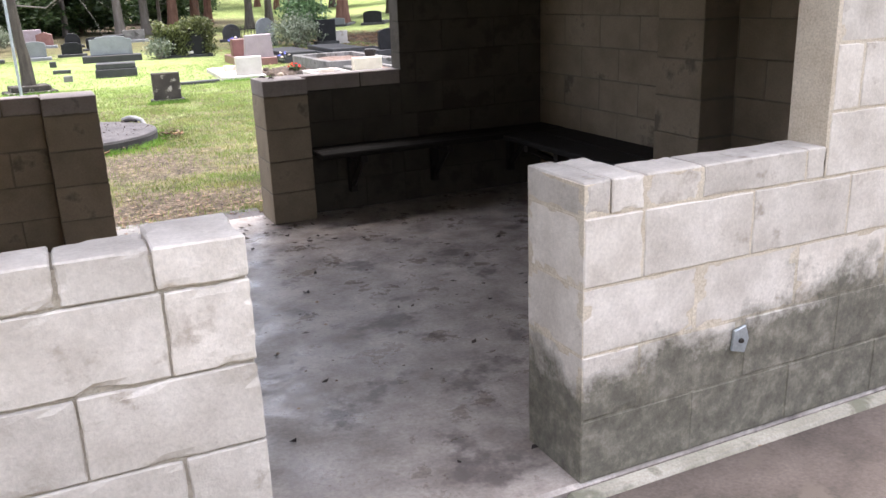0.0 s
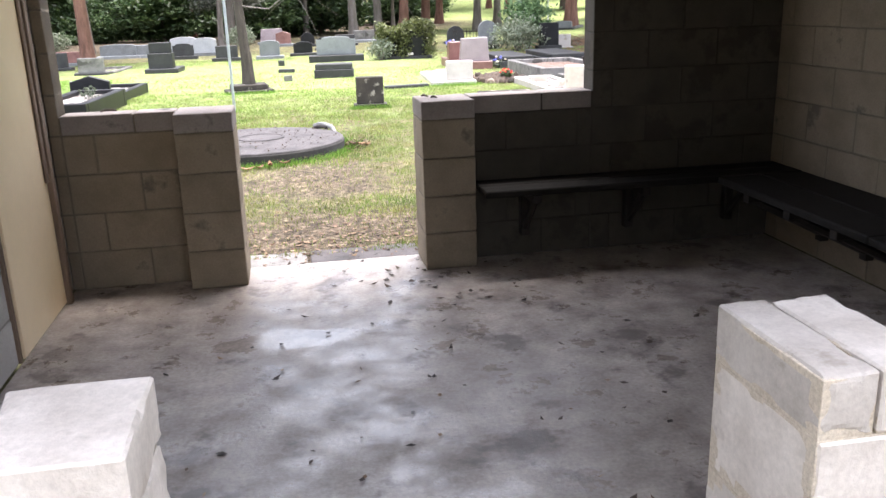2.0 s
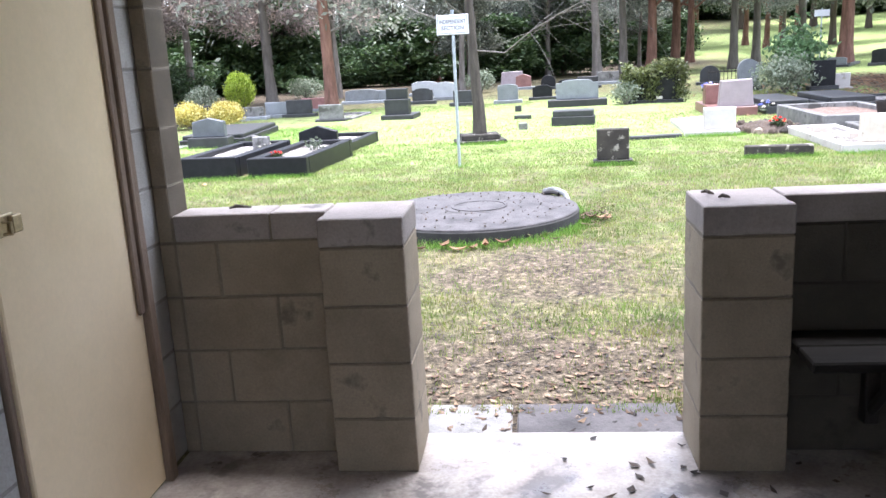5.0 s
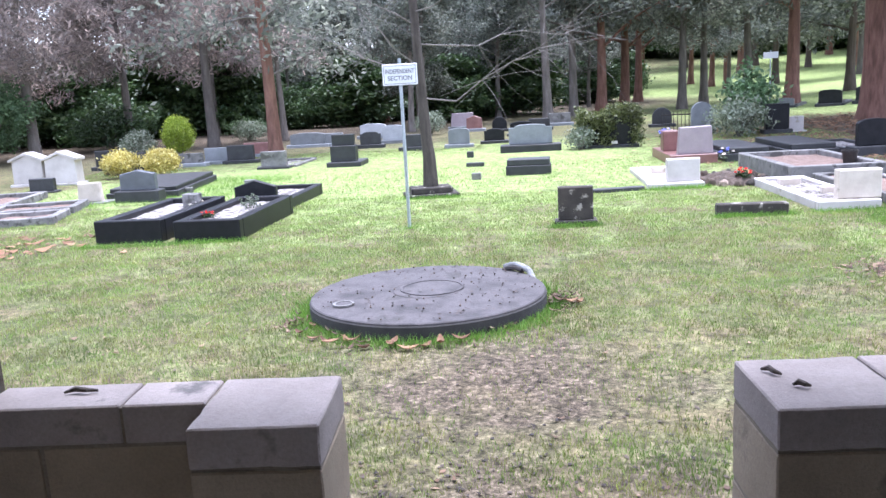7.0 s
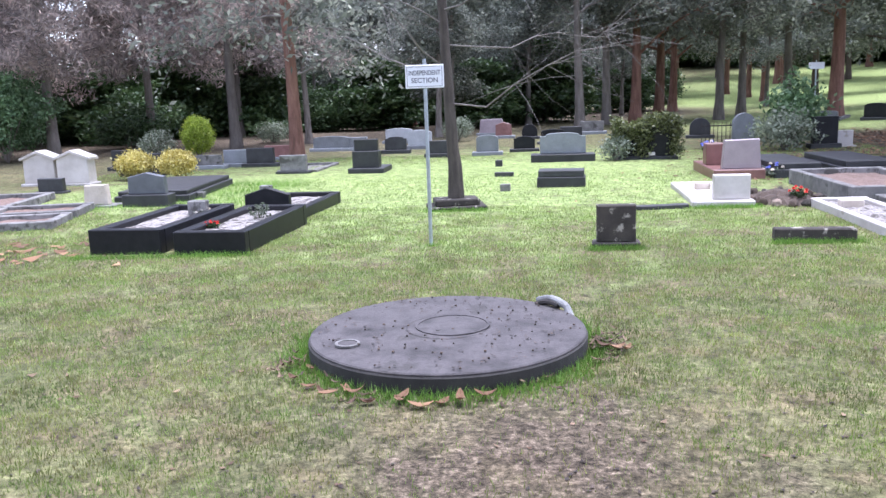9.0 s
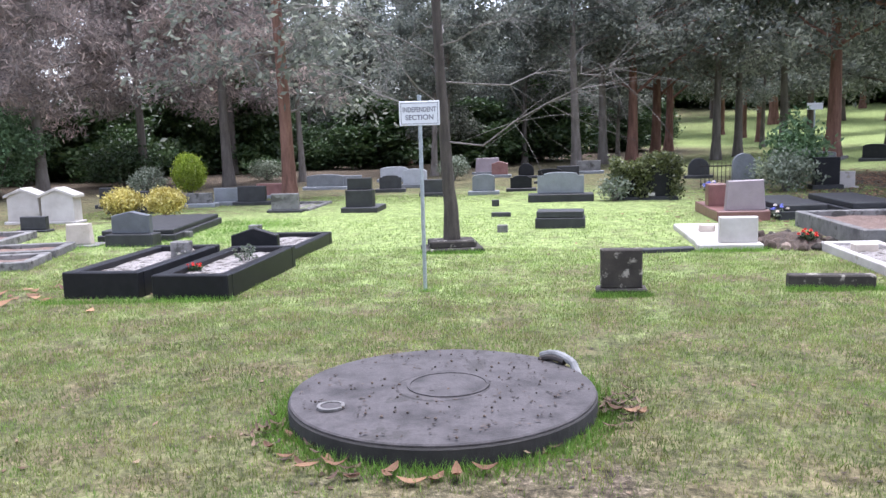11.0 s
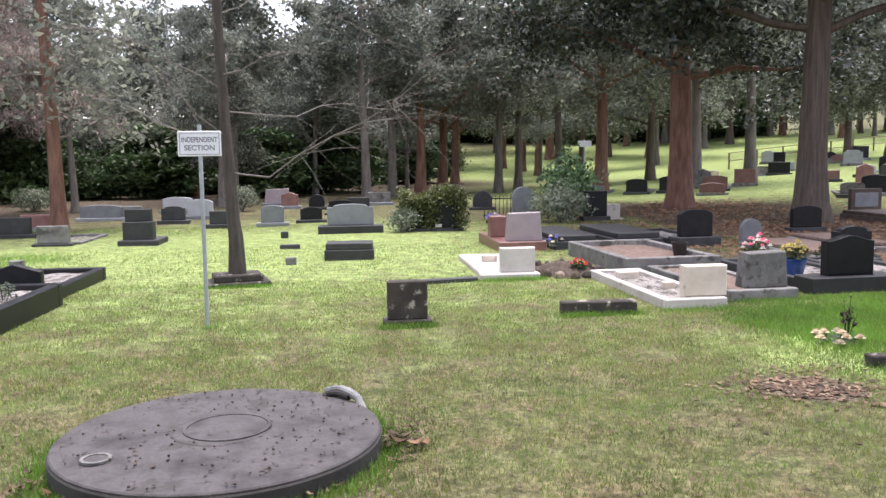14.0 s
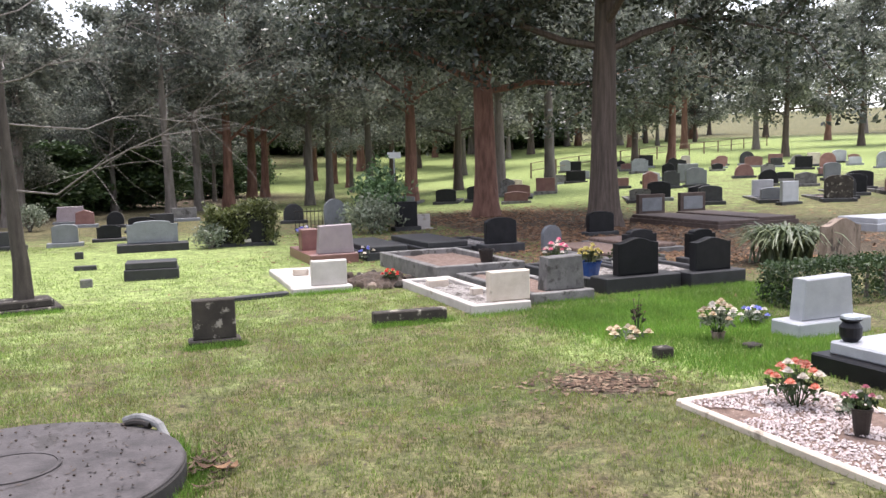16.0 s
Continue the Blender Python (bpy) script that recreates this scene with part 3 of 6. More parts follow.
def block_wall(name, axis, f0, f1, tops, label, mat, mortar, start=0.0, low=None, joint=0.006, recess=0.003, chips=0.0, cap=0.4, whole=False, ext=(0.0, 0.0), cap_mat=None):
    """A wall along axis between f0 and f1. tops: stretches (from, to, z0, z1) that are solid. Blocks are laid in courses of 0.2 m, with a thin cap."""
    rnd = random.Random(name)
    bm = bmesh.new()
    jobs = []
    for s0, s1, z0, z1 in tops:
        z, c = z0, int(round(z0 / 0.2))
        while z < z1 - 0.02:
            hi = min(0.2, z1 - z)
            dims = (s0 + recess - ext[0], s1 - recess + ext[1], f0 + recess, f1 - recess, z, z + hi - (recess + 0.007 if hi < 0.15 else 0))
            cbox(bm, *(dims if axis == "x" else (dims[2], dims[3], dims[0], dims[1], dims[4], dims[5])), 0.001)
            step = cap if hi < 0.15 else 0.4
            cut = start + (0.2 if c % 2 else 0.0)
            edges = [s0] + ([] if whole else [cut + step * k for k in range(-40, 40) if s0 + 0.06 < cut + step * k < s1 - 0.06]) + [s1]
            for e0, e1 in zip(edges, edges[1:]):
                jobs.append(((e0 + e1) / 2, z + hi / 2, e1 - e0 - joint, hi - joint, low if low and z < 0.35 else (cap_mat if cap_mat and hi < 0.15 else mat), rnd.uniform(-0.002, 0.002), chips, rnd.randint(1, 999)))
            z += hi
            c += 1
    wall = part(name, bm, mortar)
    tagged(wall, label, "wall", kind="structure")
    WALL_PIECES.append((wall, axis, (f0 + f1) / 2, f1 - f0, jobs))
    return wall


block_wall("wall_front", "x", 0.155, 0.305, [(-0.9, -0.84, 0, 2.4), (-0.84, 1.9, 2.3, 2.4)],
           "brown concrete block wall with a wide window opening", "block_in", "mortar_in", -0.49, cap_mat="cap")
# right part of the front wall, its shade painted by darker blocks
block_wall("wall_front_2", "x", 0.155, 0.305, [(1.9, 3.0, 0, 2.4)], "concrete block wall beside the window opening, corner shade in its colour", "block_soot", "mortar_shade", 1.215, recess=0.004)
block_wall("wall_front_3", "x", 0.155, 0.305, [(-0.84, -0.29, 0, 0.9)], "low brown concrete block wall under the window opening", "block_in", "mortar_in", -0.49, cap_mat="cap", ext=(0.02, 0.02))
block_wall("wall_front_4", "x", 0.155, 0.305, [(1.215, 1.9, 0, 0.9)], "low block wall under the window opening, corner shade in its colour", "block_soot", "mortar_shade", 1.215, cap_mat="cap", ext=(0.02, 0.02))
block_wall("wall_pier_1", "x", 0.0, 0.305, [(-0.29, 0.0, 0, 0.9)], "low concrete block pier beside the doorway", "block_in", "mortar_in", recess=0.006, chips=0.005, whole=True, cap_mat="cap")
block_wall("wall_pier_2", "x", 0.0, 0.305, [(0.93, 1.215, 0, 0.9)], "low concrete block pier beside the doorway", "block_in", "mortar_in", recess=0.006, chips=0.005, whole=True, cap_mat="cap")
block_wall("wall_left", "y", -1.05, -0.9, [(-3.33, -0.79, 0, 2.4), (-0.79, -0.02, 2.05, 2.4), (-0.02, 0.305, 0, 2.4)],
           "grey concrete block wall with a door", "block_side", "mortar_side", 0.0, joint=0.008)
block_wall("wall_right", "y", 3.0, 3.15, [(-3.33, 0.305, 0, 2.4)], "dark brown concrete block wall", "block_in", "mortar_in", 0.05, joint=0.004, recess=0.002)
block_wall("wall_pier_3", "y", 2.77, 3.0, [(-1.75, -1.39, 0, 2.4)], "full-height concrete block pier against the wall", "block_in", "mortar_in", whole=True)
block_wall("wall_pier_4", "x", -3.33, -3.10, [(-0.315, 0.075, 0, 0.2), (-0.115, 0.075, 0.2, 0.4), (-0.315, 0.075, 0.4, 0.6), (-0.115, 0.075, 0.6, 0.8), (-0.125, 0.075, 0.8, 0.9)],
           "low pale block pier at the wall's end", "block", "mortar", joint=0.005, recess=0.010, chips=0.012, whole=True)
block_wall("wall_back_1", "x", -3.33, -3.18, [(-0.9, -0.315, 0, 0.2), (-0.9, -0.115, 0.2, 0.4), (-0.9, -0.315, 0.4, 0.6), (-0.9, -0.115, 0.6, 0.8), (-0.9, -0.125, 0.8, 0.9)],
           "low pale concrete block wall with chipped caps", "block", "mortar", 0.085, joint=0.005, recess=0.010, chips=0.012, cap=0.2, ext=(0, 0.02))
block_wall("wall_pier_5", "x", -3.33, -3.04, [(0.956, 1.356, 0, 0.2), (0.956, 1.156, 0.2, 0.4), (0.956, 1.356, 0.4, 0.6), (0.956, 1.156, 0.6, 0.8), (0.956, 1.045, 0.8, 0.9), (1.045, 1.156, 0.8, 0.9)],
           "low pale block pier at the wall's end, with a broken cap", "block_stain", "mortar_pale", joint=0.005, recess=0.003, chips=0.010, whole=True)
block_wall("wall_back_2", "x", -3.33, -3.18, [(1.356, 3.15, 0, 0.2), (1.156, 3.15, 0.2, 0.4), (1.356, 3.15, 0.4, 0.6), (1.156, 3.15, 0.6, 0.8), (1.156, 1.84, 0.8, 0.9), (1.84, 3.15, 0.8, 2.4)],
           "pale concrete block wall, mossy towards its foot", "block_stain", "mortar_pale", 0.956, joint=0.005, recess=0.002, chips=0.005, ext=(0.012, 0.0))
# added out of view, set low to keep light out of the shelter
block_wall("wall_back_3", "x", -3.33, -3.18, [(-0.9, 1.84, 1.9, 2.4)], "unseen block lintel over the open side, cutting light from behind", "block", "mortar", 0.0)
bm = bmesh.new()
cbox(bm, -1.1, 3.2, -3.45, 0.42, 2.4, 2.5, 0.01)
tagged(part("ceiling", bm, "timber"), "flat dark roof lining", "ceiling", kind="structure")


def build_door():
    d = thing("door_1", -0.9, -0.40, 0, 0, "closed cream painted flush door with a steel hasp", "door", kind="structure")
    box_part("door_leaf", (-0.02, 0.022, -0.365, 0.33, 0.012, 2.03), "cream", d, 0.004)
    box_part("door_frame", (-0.06, 0.012, -0.388, -0.368, 0.0, 2.05), "timber", d, 0.003)
    box_part("door_frame", (-0.06, 0.045, 0.333, 0.378, 0.0, 2.05), "timber", d, 0.004)
    box_part("door_frame", (-0.06, 0.03, -0.388, 0.378, 2.033, 2.049), "timber", d, 0.003)
    box_part("cover_strip", (0.022, 0.036, 0.29, 0.325, 0.62, 2.03), "timber", d, 0.004, "weathered timber cover strip")
    bm = bmesh.new()
    cbox(bm, 0.022, 0.03, -0.36, -0.27, 1.02, 1.075, 0.003)
    cbox(bm, 0.03, 0.045, -0.30, -0.26, 1.025, 1.07, 0.003)
    hasp = part("hasp", bm, "brass", d, "dull brass hasp")
    bm = bmesh.new()
    tube(bm, [(0.04, -0.335, 1.06), (0.062, -0.335, 1.06), (0.062, -0.335, 1.03), (0.04, -0.335, 1.03)], [0.004] * 4, 6)
    part("staple", bm, "brass", hasp)


build_door()


def build_bench(name, x0, x1, y0, y1, along, label):
    """A slatted wall bench: two planks, a front batten and brackets."""
    b = thing(name, (x0 + x1) / 2, (y0 + y1) / 2, 0, 0, label, "bench", "benches in the shelter")
    hx, hy = (x1 - x0) / 2, (y1 - y0) / 2
    if along == "x":
        for k in range(2):
            box_part("plank", (-hx, hx, -hy + k * hy + 0.004, -hy + (k + 1) * hy - 0.004, 0.405, 0.44), "bench", b)
        spots = [(-hx + 0.28 + i * (2 * hx - 0.56) / 2, 0) for i in range(3)]
    else:
        for k in range(2):
            box_part("plank", (-hx + k * hx + 0.004, -hx + (k + 1) * hx - 0.004, -hy, hy, 0.405, 0.44), "bench", b)
        spots = [(0, -hy + 0.25 + i * (2 * hy - 0.5) / 2) for i in range(3)]
    for sx, sy in spots:
        bm = bmesh.new()
        if along == "x":
            cbox(bm, sx - 0.025, sx + 0.025, hy - 0.05, hy, 0.12, 0.40, 0.004)
            cbox(bm, sx - 0.025, sx + 0.025, -hy + 0.03, hy - 0.05, 0.355, 0.40, 0.004)
            tube(bm, [(sx, hy - 0.03, 0.16), (sx, -hy + 0.08, 0.36)], [0.02, 0.02], 6)
        else:
            cbox(bm, hx - 0.05, hx, sy - 0.025, sy + 0.025, 0.12, 0.40, 0.004)
            cbox(bm, -hx + 0.03, hx - 0.05, sy - 0.025, sy + 0.025, 0.355, 0.40, 0.004)
            tube(bm, [(hx - 0.03, sy, 0.16), (-hx + 0.08, sy, 0.36)], [0.02, 0.02], 6)
        part("bracket", bm, "iron", b)
    return b


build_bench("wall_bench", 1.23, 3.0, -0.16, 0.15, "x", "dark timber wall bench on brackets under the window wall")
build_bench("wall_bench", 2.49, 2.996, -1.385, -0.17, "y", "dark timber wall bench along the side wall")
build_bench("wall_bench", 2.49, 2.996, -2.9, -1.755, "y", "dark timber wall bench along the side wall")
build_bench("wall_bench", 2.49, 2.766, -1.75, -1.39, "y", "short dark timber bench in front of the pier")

# bits of bark and dark debris lying on the wall caps
for x, y, ln, turn in ((-0.62, 0.24, 0.08, 4), (0.985, 0.20, 0.05, -50), (1.02, 0.11, 0.035, -20)):
    d = thing("bark_scrap", x, y, 0.897, turn, "dark curled bark scrap on the wall cap", "debris", "bark scraps on the caps")
    bm = bmesh.new()
    tube(bm, [(-ln / 2, 0, 0.006), (-ln / 6, 0.006, 0.012), (ln / 5, -0.004, 0.011), (ln / 2, 0.003, 0.006)], [0.003, 0.007, 0.006, 0.003], 7)
    part("scrap", bm, "bark_dead", d)

# paving outside the doorway
for nm, x0, x1, mat, lab in (("paving_slab", -0.03, 0.31, "concrete", "pale concrete paving slab"), ("paving_slab", 0.325, 0.96, "lid", "dark concrete paving slab strewn with leaves")):
    p = thing(nm, (x0 + x1) / 2, 0.46, -0.02, 0, lab, "paving", kind="structure")
    box_part("slab", (-(x1 - x0) / 2, (x1 - x0) / 2, -0.14, 0.14, -0.05, 0.006), mat, p, 0.008)
kerb_apron = box_part("pavement", (0.9, 3.4, -3.40, -3.335, -0.14, -0.004), "mossy", None, 0.012)
tagged(kerb_apron, "mossy concrete footing strip along the wall", "pavement", kind="structure")
for y0, y1 in ((-4.12, -3.405), (-5.6, -4.13)):
    path_slab = box_part("pavement", (0.62, 5.0, y0, y1, -0.10, -0.002), "path", None, 0.012)
    tagged(path_slab, "dusty brown concrete path slab along the wall", "pavement", kind="structure")
tap = thing("wall_plate", 1.53, -3.337, 0.335, 0, "small blue-grey metal plate bolted to the wall", "plate")
bm = bmesh.new()
slab_outline(bm, [(-0.03, -0.03), (0.02, -0.045), (0.035, 0.0), (0.02, 0.045), (-0.025, 0.035)], -0.006, 0.006, 0.002)
part("plate", bm, "steel", tap)
bm = bmesh.new()
tube(bm, [(0, -0.006, 0), (0, -0.014, 0)], [0.009, 0.007], 8)
part("bolt", bm, "iron", tap)


# ---- the round tank lid in the lawn ----
def build_lid():
    t = thing("tank_lid", -0.08, 4.35, -0.045, 0, "round weathered concrete tank lid set in the lawn", "tank lid")
    bm = bmesh.new()
    lathe(bm, [(0.85, -0.06), (0.858, 0.10), (0.857, 0.136), (0.848, 0.143), (0.27, 0.155), (0.262, 0.15), (0.25, 0.156), (0.0005, 0.157)], 72)
    ob = part("lid", bm, "lid", t)
    bm = bmesh.new()
    lathe(bm, [(0.862, -0.06), (0.866, 0.118), (0.859, 0.126)], 72)
    part("rim", bm, "lid_edge", t, "dark rim")
    for nm, cx, cy, r in (("inspection_cover", 0.03, 0.03, 0.235), ("vent_cap", -0.57, -0.34, 0.075)):
        bm = bmesh.new()
        for k in range(40):
            a0, a1 = k * math.tau / 40, (k + 1) * math.tau / 40
            q = [bm.verts.new((cx + rr * math.cos(a), cy + rr * math.sin(a), z)) for a in (a0, a1) for rr, z in ((r, 0.15), (r, 0.163), (r - 0.018, 0.163), (r - 0.018, 0.15))]
            for i in range(3):
                bm.faces.new((q[i], q[i + 1], q[i + 5], q[i + 4]))
        bmesh.ops.remove_doubles(bm, verts=bm.verts, dist=0.0005)
        ringed = part("ring", bm, "lid" if r > 0.1 else "concrete", t, "raised ring")
        bm = bmesh.new()
        lathe(bm, [(r - 0.018, 0.15), (r - 0.02, 0.159), (0.0005, 0.16)], 32, cx, cy)
        part(nm, bm, "lid", ringed)
    pp = thing("bent_pipe", 0.60, 4.86, 0.095, 0, "pale bent plastic pipe over the lid's rim", "pipe")
    bm = bmesh.new()
    pts = [(-0.10 + 0.26 * k / 14, 0.09 - 0.34 * (k / 14) ** 1.6, 0.02 + 0.03 * math.sin(math.pi * min(1, k / 11)) - (0.16 * ((k - 10) / 4) if k > 10 else 0)) for k in range(15)]
    tube(bm, pts, [0.024 + 0.003 * (k % 2) for k in range(15)], 10)
    part("pipe", bm, "pipe", pp)
    bm = bmesh.new()
    tube(bm, [Vector(p) + Vector((-0.012, -0.02, -0.02)) for p in pts[:9]], [0.02] * 9, 8)
    part("lining", bm, "iron", pp, "dark inner side of the pipe")


build_lid()


# ---- graves ----
def outline(shape, w, h):
    a = w / 2
    if shape == "curve":
        return [(-a, 0), (a, 0)] + [(a * math.cos(t), h * (0.80 + 0.20 * math.sin(t))) for t in (i * math.pi / 12 for i in range(13))]
    if shape == "round":
        return [(-a, 0), (a, 0)] + [(a * math.cos(t), h - a + a * math.sin(t)) for t in (i * math.pi / 14 for i in range(15))]
    if shape == "peak":
        return [(-a, 0), (a, 0), (a * 0.97, h * 0.80), (0, h), (-a * 0.97, h * 0.80)]
    if shape == "shoulder":
        top = [(a * 0.72 * math.cos(t), h * (0.9 + 0.10 * math.sin(t))) for t in (i * math.pi / 10 for i in range(11))]
        return [(-a, 0), (a, 0), (a, h * 0.84), (a * 0.74, h * 0.84)] + top + [(-a * 0.74, h * 0.84), (-a, h * 0.84)]
    if shape == "serp":
        return [(-a, 0), (a, 0)] + [(a - 2 * a * i / 16, h * (0.86 + 0.14 * (0.5 - 0.5 * math.cos(math.tau * i / 16)))) for i in range(17)]
    if shape == "slant":
        return [(-a, 0), (a, 0), (a * 0.88, h), (-a * 0.88, h * 0.97)]
    return [(-a, 0), (a, 0), (a, h), (-a, h)]


def tablet(parent, x, y, z, w, h, d, shape, mat, name="headstone", label=""):
    bm = bmesh.new()
    slab_outline(bm, [(x + px, z + pz) for px, pz in outline(shape, w, h)], y, y + d, min(0.012, d * 0.2))
    return part(name, bm, mat, parent, label)


def kerb_frame(parent, x0, x1, y0, y1, h, t, mat, fill="gravel", fill_h=None):
    box_part("kerb", (x0, x1, y0, y0 + t, -0.08, h), mat, parent, 0.01)
    box_part("kerb", (x0, x1, y1 - t, y1, -0.08, h), mat, parent, 0.01)
    box_part("kerb", (x0, x0 + t, y0 + t + 0.001, y1 - t - 0.001, -0.08, h - 0.004), mat, parent, 0.01)
    box_part("kerb", (x1 - t, x1, y0 + t + 0.001, y1 - t - 0.001, -0.08, h - 0.004), mat, parent, 0.01)
    if fill:
        fh = h - 0.05 if fill_h is None else fill_h
        n = 8
        bm = bmesh.new()
        g = [[bm.verts.new((x0 + t + (x1 - x0 - 2 * t) * i / n, y0 + t + (y1 - y0 - 2 * t) * j / n,
                            fh + 0.02 * noise.noise((x0 + i * 0.7, y0 + j * 0.7, h * 9)))) for i in range(n + 1)] for j in range(n + 1)]
        for j in range(n):
            for i in range(n):
                bm.faces.new((g[j][i], g[j][i + 1], g[j + 1][i + 1], g[j + 1][i]))
        part("infill", bm, fill, parent, "loose gravel infill")


def grave(x, y, w, h, d=0.12, shape="flat", mat="black", plinth=None, kerb=None, label="", turn=-3.0, name="gravestone", group="gravestones in the lawn"):
    """A gravestone whose front stands at y. plinth: width, height, depth, material. kerb: half width, length, height, thickness, material, infill, start."""
    t = thing(name, x, y, height(x, y) - 0.01, turn, label, "gravestone", group)
    z = 0.0
    if plinth:
        pw, ph, pd, pm = plinth
        box_part("plinth", (-pw / 2, pw / 2, -(pd - d) / 2, d + (pd - d) / 2, -0.06, ph), pm, t, 0.012)
        z = ph - 0.001
    tablet(t, 0, 0, z if plinth else -0.05, w, h - z if plinth else h + 0.05, d, shape, mat)
    if kerb:
        kw, kl, kh, kt, km, fill, ks = kerb
        kerb_frame(t, -kw, kw, ks, ks + kl, kh, kt, km, fill)
    return t


def slab_grave(x0, x1, y0, y1, h, mat, label, top=None, turn=0.0, rim=0.05):
    """A low ledger: a body with a slightly smaller top slab."""
    cx, cy = (x0 + x1) / 2, (y0 + y1) / 2
    t = thing("ledger_grave", cx, cy, height(cx, cy) - 0.01, turn, label, "grave", "ledger graves")
    a, b = (x1 - x0) / 2, (y1 - y0) / 2
    box_part("base", (-a, a, -b, b, -0.06, h * 0.62), mat, t, 0.012)
    box_part("ledger", (-a + rim, a - rim, -b + rim, b - rim, h * 0.62 - 0.002, h), top or mat, t, 0.014)
    return t


# the old small stone with lichen, and the low blocks near it
grave(1.37, 7.62, 0.385, 0.44, 0.14, "flat", "old", (0.47, 0.07, 0.24, "old"), label="small old dark concrete headstone blotched with pale lichen", turn=-4)
t = thing("kerb_block", 3.34, 7.80, height(3.3, 7.8), -6, "dark mossy concrete kerb block lying in the grass", "kerb")
box_part("block", (-0.385, 0.385, -0.07, 0.07, -0.04, 0.135), "old", t, 0.012)
t = thing("stone_strip", 2.26, 10.36, height(2.2, 10.3), 8, "low dark stone strip sunk in the lawn", "kerb")
box_part("strip", (-0.39, 0.39, -0.06, 0.06, -0.04, 0.055), "charcoal", t, 0.012)

# white marble grave
t = thing("white_grave", 3.11, 10.42, height(3.1, 10.4), -3, "white marble grave with a low slab and small headstone", "grave")
box_part("slab", (-0.37, 0.37, 0.22, 2.35, -0.05, 0.07), "white", t, 0.015)
box_part("front_step", (-0.40, 0.40, 0.0, 0.215, -0.05, 0.075), "white", t, 0.015)
tablet(t, 0.12, 0.12, 0.072, 0.47, 0.33, 0.13, "flat", "white")
box_part("name_block", (-0.16, 0.06, 1.3, 1.42, 0.068, 0.17), "cream_stone", t, 0.01)

# white kerbed grave with a cream headstone
t = thing("kerbed_grave", 4.46, 7.86, height(4.4, 8), -1, "white kerbed grave with gravel and a cream headstone", "grave")
kerb_frame(t, -0.36, 0.33, 0.0, 2.4, 0.10, 0.09, "white", "gravel", 0.06)
tablet(t, 0.13, 0.10, 0.10, 0.48, 0.33, 0.14, "flat", "cream_stone")
box_part("name_block", (-0.2, 0.06, 1.75, 1.9, 0.05, 0.15), "cream_stone", t, 0.01)
lump = box_part("loose_block", (0.02, 0.16, 0.9, 1.0, 0.05, 0.14), "cream_stone", t, 0.01)

# grey concrete grave beside it
t = thing("kerbed_grave", 5.38, 8.12, height(5.4, 8.1), 0, "grey concrete kerbed grave with a thick headstone", "grave")
kerb_frame(t, -0.42, 0.40, 0.0, 2.2, 0.12, 0.1, "concrete", "leafy_soil", 0.08)
tablet(t, 0.08, 0.12, 0.115, 0.52, 0.40, 0.22, "slant", "concrete")
t = thing("kerbed_grave", 5.42, 9.95, height(5.4, 9.9), 0, "wide grey concrete kerbed plot with gravel", "grave")
kerb_frame(t, -0.72, 0.66, 0.45, 2.9, 0.22, 0.12, "concrete", "leafy_soil", 0.14)
t = thing("black_pot", 5.85, 11.2, height(5.8, 11) + 0.14, 0, "small black plastic plant pot", "pot")
bm = bmesh.new()
lathe(bm, [(0.085, 0.0), (0.115, 0.17), (0.125, 0.17), (0.125, 0.2), (0.105, 0.2), (0.1, 0.12)], 18)
part("pot", bm, "iron", t)

# the two black granite graves with backs behind them
for x, y, w, h, pw, sh in ((6.62, 8.42, 0.60, 0.66, 1.12, "serp"), (7.66, 8.28, 0.56, 0.62, 0.86, "serp")):
    grave(x, y, w, h, 0.14, sh, "black", (pw, 0.2, 0.36, "charcoal"), (pw / 2 - 0.02, 1.9, 0.16, 0.1, "charcoal", "gravel", 0.26), "polished black granite headstone with a wavy top on a dark plinth", 0)
grave(8.1, 10.4, 0.56, 0.58, 0.14, "shoulder", "black", (0.8, 0.12, 0.3, "charcoal"), label="polished black granite headstone with shoulders", turn=0)
grave(9.05, 10.15, 0.50, 0.55, 0.14, "shoulder", "black", (0.7, 0.12, 0.3, "charcoal"), label="polished black granite headstone with shoulders", turn=0)

# black ledger with an urn, grey headstone
slab_grave(5.22, 6.25, 2.1, 4.38, 0.25, "black", "black granite ledger grave with a pale top", "pale", 0, 0.09)
t = thing("grave_vase", 5.42, 4.2, height(5.3, 4.1) + 0.148, 0, "black granite urn with a perforated lid", "urn")
bm = bmesh.new()
lathe(bm, [(0.06, 0.0), (0.06, 0.03), (0.03, 0.05), (0.035, 0.075), (0.075, 0.13), (0.08, 0.2), (0.055, 0.235), (0.075, 0.25), (0.075, 0.262)], 20)
part("urn", bm, "black", t)
bm = bmesh.new()
lathe(bm, [(0.074, 0.261), (0.07, 0.28), (0.03, 0.292), (0.001, 0.294)], 20)
part("lid", bm, "steel", t, "grey metal flower lid")
grave(6.42, 5.32, 0.62, 0.53, 0.16, "slant", "pale", (0.86, 0.15, 0.34, "pale"), label="pale grey granite headstone on a matching plinth", turn=0)

